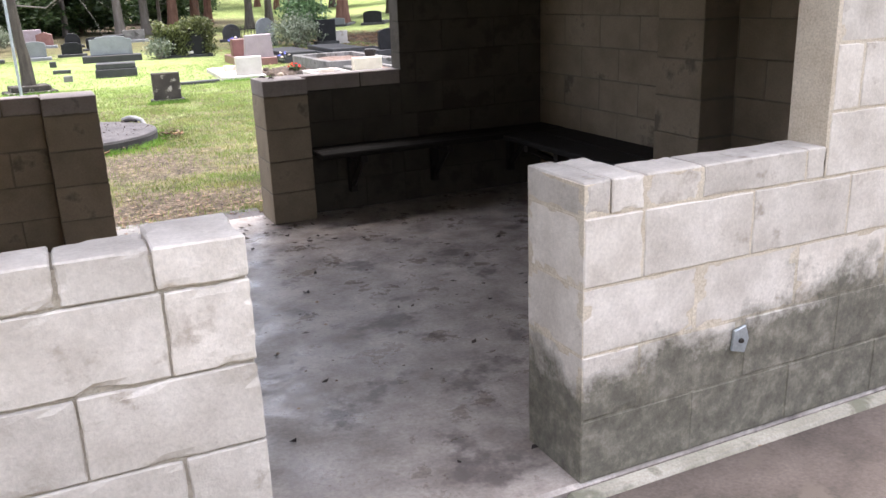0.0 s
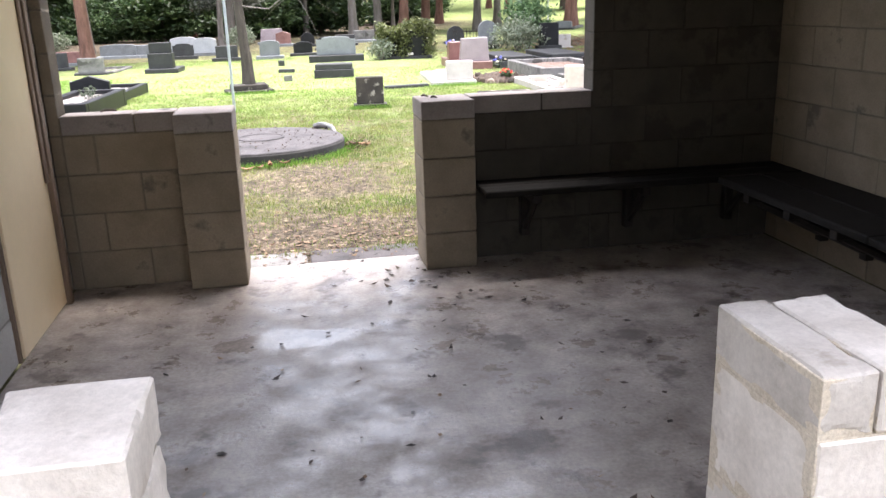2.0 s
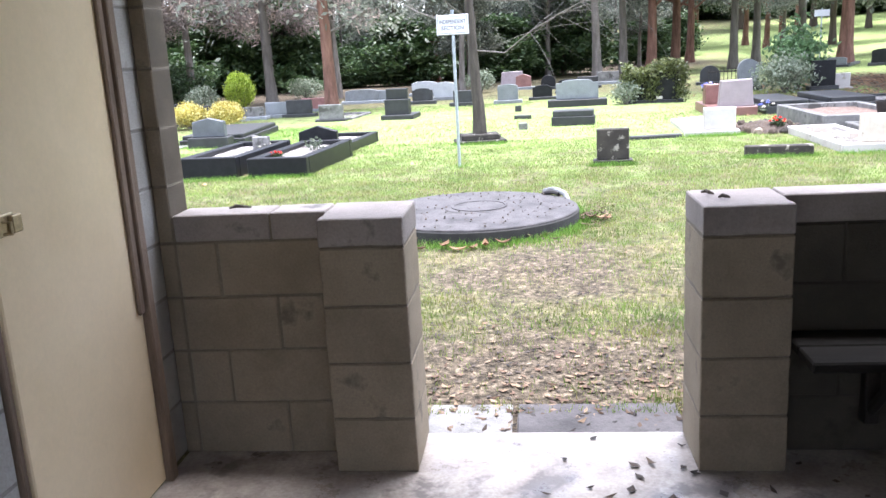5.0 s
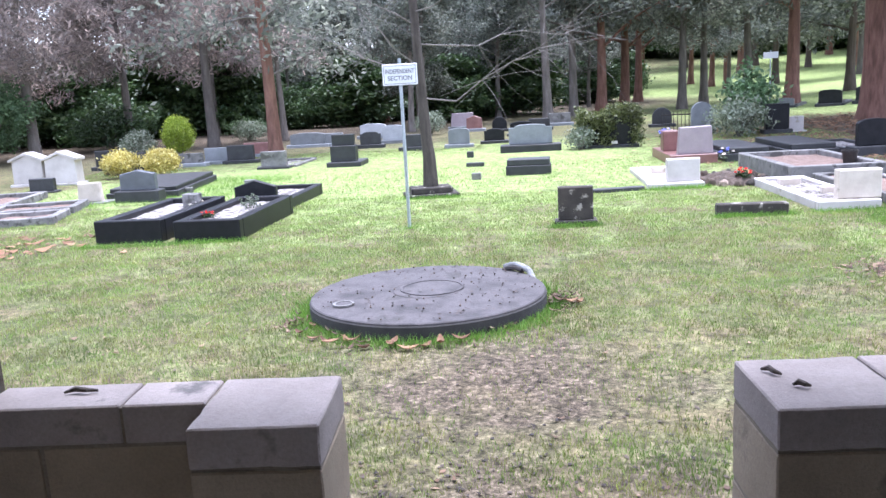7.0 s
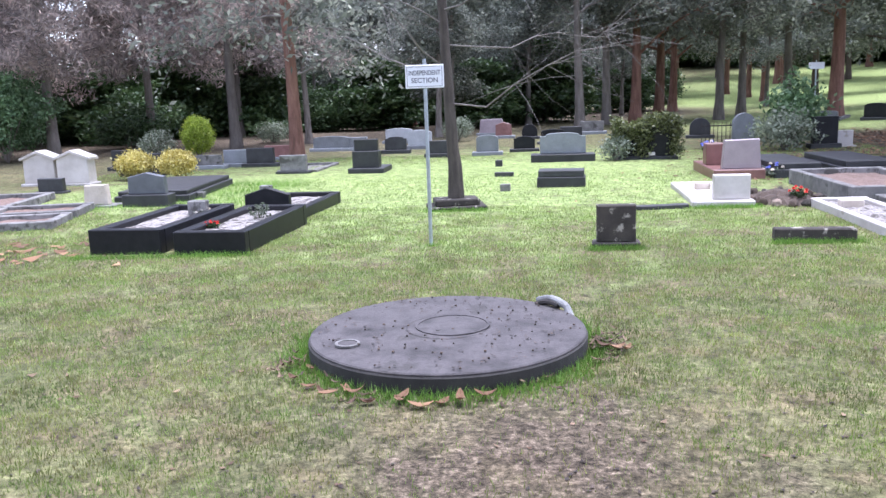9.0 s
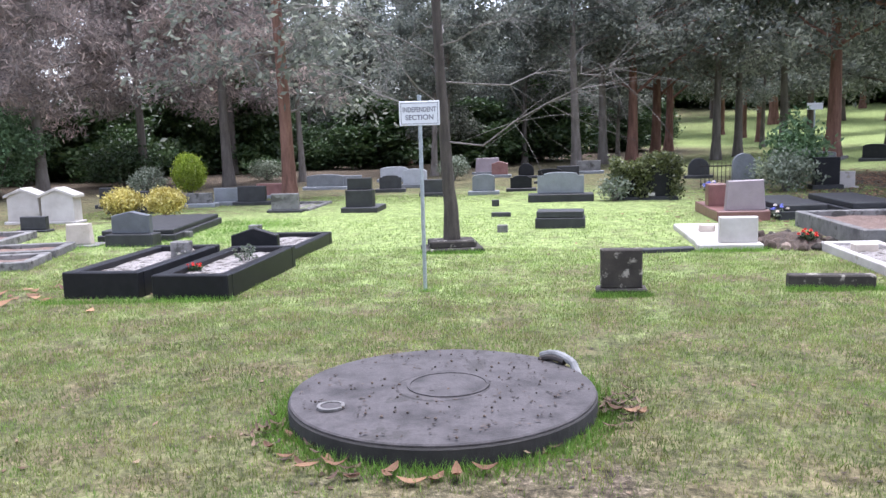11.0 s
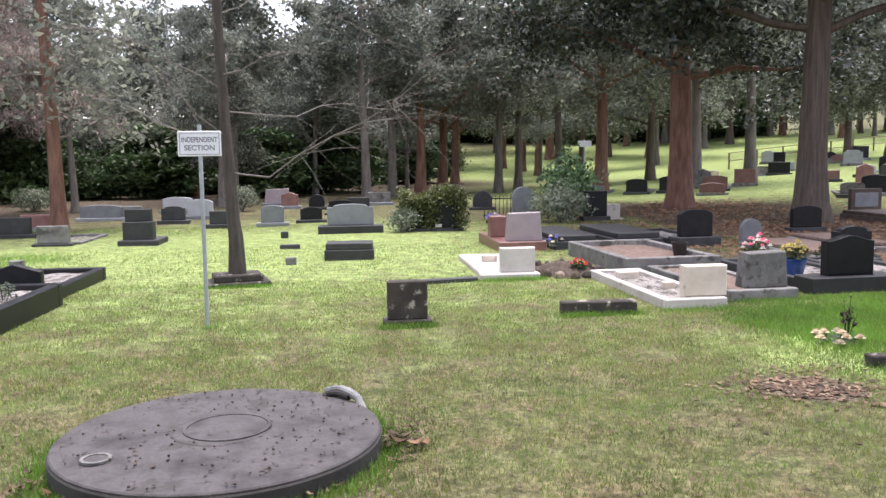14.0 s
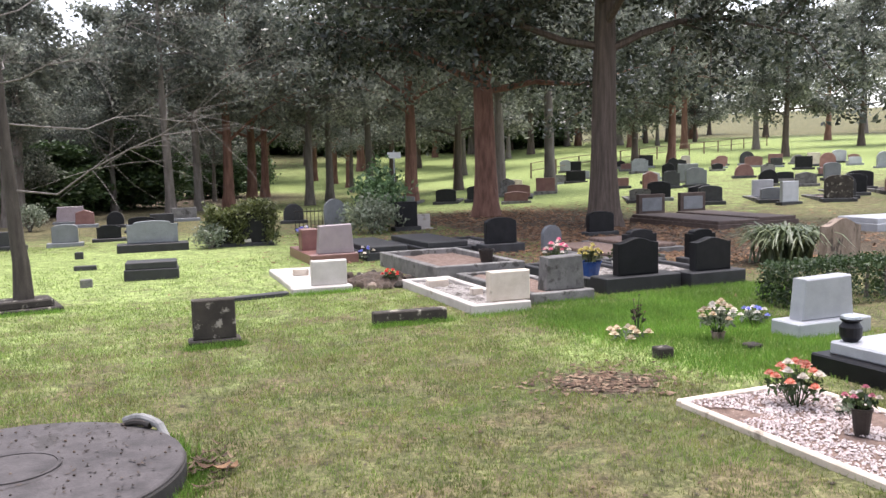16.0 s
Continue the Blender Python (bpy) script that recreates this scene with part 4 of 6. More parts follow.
# pebble bed
t = thing("pebble_grave", 4.29, 3.2, height(4.3, 3.2), -1, "low grave bed of white pebbles with thin painted kerbs", "grave")
kerb_frame(t, -0.5, 0.5, -1.1, 0.92, 0.045, 0.05, "cream_stone", "leafy_soil", 0.018)
rng = np.random.default_rng(5)
pv, pf = [], []
for k in range(4600):
    cx, cy, s = rng.uniform(-0.45, 0.45), rng.uniform(-1.05, 0.87), rng.uniform(0.007, 0.015)
    if noise.noise((cx * 3.1, cy * 3.1, 1.5)) > 0.28:
        continue
    o = len(pv)
    a = rng.uniform(0, 6.28)
    for dx, dy, dz in ((1, 0, 0), (0, 0.8, 0), (-1, 0, 0), (0, -0.8, 0), (0, 0, 0.6), (0, 0, -0.5)):
        pv.append((cx + s * (dx * math.cos(a) - dy * math.sin(a)), cy + s * (dx * math.sin(a) + dy * math.cos(a)), 0.022 + rng.uniform(0, 0.012) + s * dz))
    pf += [(o + i, o + (i + 1) % 4, o + 4) for i in range(4)] + [(o + (i + 1) % 4, o + i, o + 5) for i in range(4)]
tagged(part("pebbles", (pv, pf), "pebble", t), kind="stuff")

# the black kerbed graves near the path
t = thing("kerbed_grave", -3.78, 7.8, height(-3.8, 7.8), -4, "black granite kerbed grave filled with pale gravel", "grave", "black kerbed graves")
kerb_frame(t, -0.41, 0.41, 0.0, 2.05, 0.27, 0.12, "black", "gravel", 0.2)
box_part("name_block", (0.05, 0.27, 1.45, 1.6, 0.19, 0.38), "concrete", t, 0.01)
t = thing("kerbed_grave", -2.80, 7.66, height(-2.8, 7.66), -4, "black granite kerbed grave with gravel and red flowers", "grave", "black kerbed graves")
kerb_frame(t, -0.40, 0.39, 0.0, 2.1, 0.25, 0.12, "black", "gravel", 0.18)
t = thing("kerbed_grave", -2.86, 9.95, height(-2.9, 9.9), -4, "low black granite kerbed grave with a peaked headstone", "grave", "black kerbed graves")
kerb_frame(t, -0.5, 0.46, 0.0, 2.0, 0.16, 0.12, "black", "gravel", 0.1)
tablet(t, 0.03, -0.02, 0.0, 0.62, 0.46, 0.10, "peak", "black")

# stones further off
grave(-6.25, 12.1, 0.42, 0.36, 0.12, "slant", "cream_stone", (0.7, 0.04, 0.4, "concrete"), label="small cream stone headstone on a flat base")
grave(-5.36, 12.0, 0.62, 0.54, 0.12, "peak", "slate", (0.76, 0.2, 0.3, "charcoal"), label="dark blue-grey granite headstone with a bluntly peaked top")
slab_grave(-6.2, -4.95, 12.5, 15.1, 0.2, "charcoal", "dark grey ledger slab behind the headstone", "charcoal", 3)
grave(-8.18, 14.2, 0.5, 0.3, 0.12, "flat", "charcoal", (0.6, 0.06, 0.25, "charcoal"), label="low dark granite headstone in the lawn")
for x, y in ((-9.35, 15.9), (-8.55, 15.75)):
    t = grave(x, y, 0.70, 0.69, 0.30, "peak", "white", (0.80, 0.06, 0.42, "white"), label="white painted tomb front with a gabled cap")
    bm = bmesh.new()
    slab_outline(bm, [(-0.40, 0.53), (-0.40, 0.58), (0.0, 0.735), (0.40, 0.58), (0.40, 0.53), (0.0, 0.685)], -0.035, 0.335, 0.008)
    part("gable_cap", bm, "white", t)
grave(-7.9, 17.6, 0.9, 0.5, 0.14, "flat", "charcoal", (1.1, 0.1, 0.3, "charcoal"), label="wide dull dark headstone")
grave(-9.0, 19.2, 0.8, 0.5, 0.14, "flat", "charcoal", (1.0, 0.1, 0.3, "charcoal"), label="wide dull dark headstone")
for k, (y0, y1) in enumerate(((0.0, 0.92), (1.08, 2.05))):
    t = thing("kerbed_grave", -6.26, 9.62, height(-6.3, 9.7), 12, "low grey concrete kerbed plot with bare leafy soil", "grave", "concrete kerbed plots")
    kerb_frame(t, -0.75, 0.60, y0, y1, 0.11, 0.12, "concrete", "leafy_soil", 0.05)
t = thing("kerbed_grave", -7.9, 11.4, height(-7.9, 11.4), 8, "low grey concrete kerbed plot with bare leafy soil", "grave", "concrete kerbed plots")
kerb_frame(t, -0.6, 0.55, 0.0, 1.9, 0.12, 0.12, "concrete", "leafy_soil", 0.05)
for x, y, w, h, mat, sh in ((-6.84, 18.9, 0.6, 0.34, "concrete", "flat"), (-6.32, 19.3, 0.6, 0.42, "grey", "flat"), (-5.65, 19.1, 0.68, 0.46, "charcoal", "flat"), (-5.65, 21.0, 0.9, 0.4, "red", "flat"),
                            (-4.94, 24.0, 1.1, 0.45, "grey", "curve"), (-4.15, 24.0, 0.58, 0.4, "grey", "flat"), (-2.8, 22.4, 0.6, 0.46, "charcoal", "shoulder"), (-2.3, 24.0, 0.7, 0.55, "pale", "curve"),
                            (-1.42, 20.6, 0.6, 0.42, "charcoal", "flat"), (-0.23, 20.7, 0.56, 0.52, "grey", "curve"), (0.72, 21.4, 0.55, 0.42, "black", "shoulder"), (-3.3, 27.0, 0.9, 0.5, "pale", "curve"),
                            (0.14, 28.0, 0.55, 0.55, "red", "peak"), (-0.3, 30.0, 0.9, 0.6, "pink", "slant"), (1.6, 24.0, 0.7, 0.45, "black", "curve"), (2.3, 26.5, 0.7, 0.4, "charcoal", "flat"), (1.0, 27.0, 0.5, 0.5, "black", "round"),
                            (4.0, 23.0, 0.7, 0.4, "charcoal", "flat"), (3.2, 29.0, 0.8, 0.45, "concrete", "flat"), (4.8, 27.0, 0.7, 0.5, "grey", "curve"), (6.0, 25.0, 0.6, 0.6, "charcoal", "round")):
    grave(x, y, w, h, 0.13, sh, mat, (w + 0.22, 0.1, 0.3, "charcoal" if mat in ("black", "charcoal") else "grey"), label={"charcoal": "dull dark granite", "black": "black granite", "grey": "grey granite", "pale": "pale grey granite",
          "red": "red-brown granite", "pink": "pinkish granite", "concrete": "grey concrete"}[mat] + " headstone on a low plinth in the lawn", turn=random.uniform(-8, 2))
grave(-4.28, 16.9, 0.58, 0.42, 0.13, "flat", "concrete", (0.74, 0.08, 0.3, "charcoal"), (0.45, 1.9, 0.08, 0.09, "concrete", "gravel", 0.25), "grey concrete headstone with kerbed plot")
t = grave(-2.66, 16.7, 0.50, 0.72, 0.13, "flat", "charcoal", (0.56, 0.48, 0.3, "charcoal"), label="stepped dark granite headstone on a broad base")
box_part("step", (-0.36, 0.40, -0.2, 0.75, -0.06, 0.13), "charcoal", t, 0.012)
t = grave(1.50, 18.0, 1.0, 0.66, 0.16, "shoulder", "grey", (1.4, 0.2, 0.5, "charcoal"), label="wide grey granite headstone on a dark base")
slab_grave(0.79, 1.58, 13.15, 13.6, 0.29, "charcoal", "dark block-like grave marker in the lawn", None, -6, 0.02)
for x, y, w, h, mat in ((0.22, 15.3, 0.36, 0.08, "charcoal"), (0.25, 12.8, 0.16, 0.12, "concrete"), (0.1, 17.3, 0.15, 0.15, "charcoal"), (4.58, 5.27, 0.14, 0.09, "old"), (5.41, 5.17, 0.13, 0.05, "old"), (-3.8, 13.2, 0.2, 0.16, "concrete"), (-4.9, 13.0, 0.2, 0.1, "concrete")):
    t = thing("small_marker", x, y, height(x, y), -5, "small low stone marker in the grass", "marker", "small markers")
    box_part("marker", (-w / 2, w / 2, -0.06, 0.06, -0.03, h), mat, t, 0.01)

# pink granite grave, dark ledgers
t = thing("granite_grave", 4.15, 13.62, height(4.1, 13.6), -2, "pinkish granite headstone on a red granite base", "grave")
box_part("base", (-0.42, 0.42, 0.0, 1.9, -0.06, 0.17), "red", t, 0.012)
tablet(t, 0.05, 0.10, 0.168, 0.64, 0.50, 0.14, "slant", "pink")
box_part("side_block", (-0.38, -0.06, 0.9, 1.2, 0.168, 0.55), "red", t, 0.012)
slab_grave(4.72, 5.55, 13.65, 15.7, 0.26, "charcoal", "dark granite ledger grave", "charcoal", 0)
slab_grave(5.85, 6.75, 13.7, 15.8, 0.27, "charcoal", "dark granite ledger grave", "charcoal", 0)
grave(7.32, 13.6, 0.62, 0.66, 0.13, "curve", "black", (0.84, 0.18, 0.36, "charcoal"), (0.42, 2.0, 0.14, 0.1, "charcoal", "gravel", 0.25), "black granite headstone with a gently curved top", 0)
grave(8.45, 13.7, 0.40, 0.46, 0.12, "round", "grey", None, label="small grey round-topped headstone", turn=0)
grave(10.8, 15.6, 0.66, 0.55, 0.13, "curve", "black", (0.8, 0.1, 0.3, "charcoal"), label="black granite headstone under the big tree", turn=0)
slab_grave(7.9, 9.0, 11.0, 13.2, 0.16, "concrete", "grey concrete kerb plot strewn with leaves", "leafy_soil", 0, 0.1)
slab_grave(9.2, 10.1, 11.9, 13.9, 0.16, "concrete", "grey concrete kerb plot strewn with leaves", "leafy_soil", 0, 0.1)
grave(8.24, 20.1, 0.5, 0.4, 0.14, "flat", "white", (0.62, 0.05, 0.3, "white"), label="small white marble headstone", turn=-4)
grave(10.15, 8.5, 0.66, 0.74, 0.14, "serp", "sandstone", None, label="brown sandstone headstone with a scalloped top", turn=0)
slab_grave(13.6, 14.9, 15.0, 18.6, 0.22, "brown", "long dark brown ledger grave", "brown", -2)
slab_grave(15.2, 16.4, 15.4, 18.8, 0.22, "brown", "long dark brown ledger grave", "brown", -2)
for x in (14.6, 16.0):
    t = grave(x, 18.9, 0.85, 0.72, 0.14, "flat", "brown", (1.0, 0.15, 0.35, "brown"), label="dark brown headstone with a pale panel", turn=-2)
    box_part("panel", (-0.32, 0.32, -0.012, 0.001, 0.26, 0.62), "grey", t, 0.004, "grey inscribed panel")
slab_grave(15.6, 18.4, 12.4, 13.6, 0.3, "pale", "long pale grey granite ledger", "pale", -4)
grave(20.5, 19.8, 0.62, 0.74, 0.14, "flat", "pale", (0.8, 0.1, 0.3, "charcoal"), label="pale headstone with a dark cap", turn=-4)

# rows of stones on the far slope
rnd = random.Random(11)
far_kinds = (("black", "black granite"), ("charcoal", "dull dark granite"), ("grey", "grey granite"), ("red", "red-brown granite"), ("pale", "pale grey granite"), ("cream_stone", "cream sandstone"),
             ("concrete", "grey concrete"), ("black", "black granite"), ("red", "red-brown granite"), ("black", "black granite"))
for row in range(9):
    r, az = 30.5 + row * 2.7, (25.5 if row < 5 else 30.0)
    while az < 55:
        az += math.degrees(rnd.uniform(1.15, 2.5) / r)
        x, y = (r + rnd.uniform(-0.6, 0.6)) * math.sin(radians(az)), (r + rnd.uniform(-0.6, 0.6)) * math.cos(radians(az))
        if rnd.random() < 0.22 or (row in (1, 5) and rnd.random() < 0.7):
            continue
        mat, words = rnd.choice(far_kinds)
        w = rnd.uniform(0.5, 0.95)
        grave(x, y, w, rnd.uniform(0.4, 0.85), 0.14, rnd.choice(("flat", "curve", "shoulder", "round", "peak")), mat, (w + 0.2, 0.12, 0.3, rnd.choice(("charcoal", "concrete", "grey"))),
              label=words + " headstone in a row on the far slope", turn=rnd.uniform(-35, -15), group="headstones on the far slope")
for x, y, w, h, mat, words in ((13.2, 30.2, 0.8, 0.62, "black", "black granite"), (14.4, 29.8, 0.85, 0.66, "black", "black granite"), (15.9, 29.2, 0.9, 0.6, "red", "red-brown granite"), (12.0, 31.5, 0.7, 0.4, "grey", "grey granite"),
                               (18.9, 21.6, 0.75, 0.62, "charcoal", "dull dark granite"), (20.6, 20.6, 0.8, 0.5, "grey", "grey granite"), (22.1, 19.4, 0.85, 0.85, "old", "dark-topped sandstone"), (24.0, 20.5, 0.8, 0.75, "black", "black granite"),
                               (25.3, 19.8, 0.9, 0.6, "red", "red-brown granite"), (26.0, 22.0, 0.9, 0.7, "black", "black granite"), (17.6, 23.6, 0.7, 0.5, "concrete", "grey concrete")):
    grave(x, y, w, h, 0.16, "curve", mat, (w + 0.2, 0.12, 0.4, "charcoal"), (w / 2 + 0.08, 2.0, 0.16, 0.12, "concrete", "leafy_soil", 0.3), words + " headstone with a kerbed plot", -30, group="headstones on the far slope")


def build_fence(x0, y0, x1, y1, bays):
    """A low post-and-rail fence across the far lawn."""
    f = thing("rail_fence", x0, y0, 0, 0, "low grey post-and-rail fence across the far lawn", "fence")
    tops = []
    for k in range(bays + 1):
        x, y = (x1 - x0) * k / bays, (y1 - y0) * k / bays
        z = height(x0 + x, y0 + y)
        box_part("post", (x - 0.04, x + 0.04, y - 0.04, y + 0.04, z - 0.2, z + 0.9), "timber", f, 0.01)
        tops.append((x, y, z))
    for p, q in zip(tops, tops[1:]):
        for up in (0.45, 0.88):
            bm = bmesh.new()
            tube(bm, [(p[0], p[1], p[2] + up), (q[0], q[1], q[2] + up)], [0.022, 0.022], 6)
            part("rail", bm, "timber", f)


build_fence(24.0, 43.0, 56.0, 58.0, 14)
# ---- shrubs, flowers and litter ----
def blob_points(rng, n, rx, ry, rz, z0, lumps=0.18):
    """Points in the outer shell of a lumpy bush."""
    d = rng.normal(size=(n, 3))
    d /= np.linalg.norm(d, axis=1, keepdims=True)
    d[:, 2] = np.abs(d[:, 2]) * np.where(rng.uniform(size=n) < 0.75, 1, -0.6)
    k = rng.uniform(0.72, 1.0, n) + np.array([lumps * noise.noise(Vector(v) * 2.3) for v in d])
    return np.stack([d[:, 0] * rx * k, d[:, 1] * ry * k, z0 + d[:, 2] * rz * k], axis=1)


def build_shrub(name, x, y, rx, ry, rz, leaf, label, n=320, per=9, size=0.05, aspect=0.5, seed=1, lumps=0.2, z=0.0, stem="bark_grey"):
    rng = np.random.default_rng(seed)
    t = thing(name, x, y, height(x, y) + z, 0, label, "shrub", "shrubs among the graves")
    bm = bmesh.new()
    for k in range(7):
        a = k * 2.4
        tube(bm, [(0, 0, -0.05), (rx * 0.25 * math.cos(a), ry * 0.25 * math.sin(a), rz * 0.6), (rx * 0.6 * math.cos(a), ry * 0.6 * math.sin(a), rz * 1.3)], [0.025, 0.018, 0.006], 5)
    part("woody_base", bm, stem, t)
    part("foliage", leaves(rng, blob_points(rng, n, rx, ry, rz, rz * 0.95, lumps), per, size * 1.1, size, aspect), leaf, t)
    return t


def build_bouquet(x, y, z, r, high, petals, label, pot=None, seed=1, heads=14, leaf="leaf_box", name="flower_bunch"):
    """Flowers: stems, leaves, and heads of curled petals, each kind of head a part, in a pot where there is one."""
    rng = np.random.default_rng(seed)
    t = thing(name, x, y, z, 0, label, "flowers", "flowers on the graves")
    zb = 0.0
    if pot:
        mat, pr, ph = pot
        bm = bmesh.new()
        lathe(bm, [(pr * 0.7, -0.02), (pr * 0.72, 0.0), (pr, ph * 0.9), (pr * 1.08, ph * 0.92), (pr * 1.08, ph), (pr * 0.9, ph), (pr * 0.85, ph * 0.8)], 16)
        part("pot", bm, mat, t)
        zb = ph * 0.8
    bm = bmesh.new()
    tops = []
    for k in range(heads):
        a, q = k * 2.4, r * math.sqrt((k + 0.5) / heads)
        p = (q * math.cos(a), q * math.sin(a), zb + (high - zb) * (1.0 - 0.45 * (q / r) ** 2) * rng.uniform(0.8, 1.0))
        tube(bm, [(0.15 * p[0], 0.15 * p[1], zb - 0.03), (0.6 * p[0], 0.6 * p[1], zb + (p[2] - zb) * 0.6), p], [0.005, 0.004, 0.003], 4)
        tops.append(p)
    part("stalk", bm, "leaf_box", t)
    part("greenery", leaves(rng, [(p[0] * 0.8, p[1] * 0.8, zb + (p[2] - zb) * 0.65) for p in tops], 9, r * 0.16, 0.06, 0.4), leaf, t)
    rr = min(0.05, r * 0.24)
    for j, p in enumerate(tops):
        v, f = [], []
        for ring_i, (n, out, up) in enumerate(((7, 1.0, 0.15), (6, 0.7, 0.55), (4, 0.35, 0.85))):
            for i in range(n):
                a = i * math.tau / n + ring_i * 0.4 + rng.uniform(-0.2, 0.2)
                c, s = math.cos(a), math.sin(a)
                o = len(v)
                b0, b1, w = rr * 0.15, rr * out, rr * 0.42
                v += [(p[0] + c * b0, p[1] + s * b0, p[2]), (p[0] + c * b1 * 0.7 - s * w, p[1] + s * b1 * 0.7 + c * w, p[2] + rr * up * 0.7),
                      (p[0] + c * b1, p[1] + s * b1, p[2] + rr * up), (p[0] + c * b1 * 0.7 + s * w, p[1] + s * b1 * 0.7 - c * w, p[2] + rr * up * 0.7)]
                f.append((o, o + 1, o + 2, o + 3))
        part("bloom", (v, f), petals[j % len(petals)], t)
    return t


build_shrub("yellow_shrub", -7.70, 16.8, 0.37, 0.34, 0.30, "leaf_yellow", "rounded shrub with yellow-bronze leaves", 420, 12, 0.06, seed=51)
build_shrub("yellow_shrub", -6.70, 16.6, 0.36, 0.34, 0.30, "leaf_yellow", "rounded shrub with yellow-bronze leaves", 420, 12, 0.06, seed=52)
build_shrub("green_shrub", -9.40, 22.0, 0.46, 0.45, 0.42, "leaf_grey", "rounded dark green shrub", 260, 9, 0.07, seed=53)
build_shrub("golden_conifer", -8.03, 21.5, 0.40, 0.40, 0.62, "leaf_conifer", "clipped golden-green conifer shaped like an egg", 800, 14, 0.05, seed=54, lumps=0.08)
build_shrub("leafy_shrub", -14.4, 23.0, 1.3, 1.2, 1.35, "leaf_bright", "tall leafy bright green shrub at the woods' edge", 700, 14, 0.12, seed=64, lumps=0.5)
build_shrub("edge_shrub", -8.3, 29.8, 0.6, 0.5, 0.35, "leaf_grey", "grey-green shrub at the woods' edge", 200, 8, 0.09, seed=55)
build_shrub("edge_shrub", -1.35, 27.2, 0.45, 0.4, 0.38, "leaf_grey", "grey-green shrub at the woods' edge", 200, 8, 0.08, seed=56)
build_shrub("grave_shrub", 6.75, 19.6, 0.62, 0.55, 0.42, "leaf_grey", "loose grey-green shrub beside a dark headstone", 260, 8, 0.10, seed=57, lumps=0.9)
build_shrub("grave_shrub", 7.35, 20.6, 0.55, 0.5, 0.78, "leaf_bright", "tall loose leafy green shrub", 240, 8, 0.14, seed=58, lumps=1.0)
t = grave(3.32, 17.95, 1.15, 0.72, 0.3, "flat", "black", (1.3, 0.1, 0.5, "charcoal"), label="black granite monument overgrown with ivy", turn=-4)
rng = np.random.default_rng(59)
pts = np.stack([rng.uniform(-0.68, 0.68, 420), rng.uniform(-0.12, 0.42, 420), rng.uniform(0.55, 0.92, 420)], axis=1)
pts[:, 2] += 0.10 * np.sin(pts[:, 0] * 5)
edge = np.stack([rng.choice([-0.62, -0.1, 0.6], 160) + rng.normal(size=160) * 0.09, np.full(160, -0.06), rng.uniform(0.1, 0.7, 160)], axis=1)
part("ivy", leaves(rng, np.concatenate([pts, edge]), 8, 0.06, 0.075, 0.7), "leaf_ivy", t, "trailing yellow-green ivy")
box_part("label_plate", (0.02, 0.16, -0.115, -0.105, 0.12, 0.19), "white", t, 0.003)
build_shrub("ivy_clump", 2.62, 17.8, 0.3, 0.25, 0.28, "leaf_grey", "pale straggling shrub beside the monument", 120, 8, 0.07, seed=60, lumps=0.4)
grave(7.75, 19.8, 0.55, 0.75, 0.25, "flat", "black", (0.7, 0.12, 0.4, "charcoal"), label="black granite headstone behind a shrub", turn=-4)
grave(6.2, 21.0, 0.55, 0.85, 0.2, "round", "grey", (0.7, 0.15, 0.3, "charcoal"), label="grey granite headstone with a rounded top", turn=-4)
t = thing("grave_railing", 5.6, 21.2, height(5.6, 21.2), -4, "small dark iron railing round a grave", "railing")
for k in range(9):
    bm = bmesh.new()
    tube(bm, [(-0.4 + k * 0.1, 0, -0.05), (-0.4 + k * 0.1, 0, 0.62)], [0.012, 0.008], 5)
    part("bar", bm, "iron", t)
bm = bmesh.new()
cbox(bm, -0.43, 0.43, -0.01, 0.01, 0.52, 0.55, 0.003)
cbox(bm, -0.43, 0.43, -0.01, 0.01, 0.08, 0.11, 0.003)
part("rail", bm, "iron", t)

# clipped hedge, strap-leaved clump
t = thing("clipped_hedge", 7.95, 6.62, height(7.4, 6.6), -3, "low clipped dark green box hedge", "hedge")
rng = np.random.default_rng(61)
shell = []
for k in range(900):
    p = np.array([rng.uniform(-0.8, 0.8), rng.uniform(-0.27, 0.27), rng.uniform(0.02, 0.42)])
    ax = rng.integers(0, 3)
    if ax == 0:
        p[0] = rng.choice([-0.8, 0.8])
    elif ax == 1:
        p[1] = rng.choice([-0.27, 0.27])
    else:
        p[2] = 0.42
    shell.append(p + rng.normal(size=3) * 0.02)
part("foliage", leaves(rng, shell, 9, 0.035, 0.042, 0.55), "leaf_box", t)
bm = bmesh.new()
for k in range(6):
    tube(bm, [(-0.7 + k * 0.28, 0, -0.05), (-0.7 + k * 0.28 + 0.05, 0.03, 0.35)], [0.03, 0.012], 5)
part("woody_base", bm, "bark_grey", t)


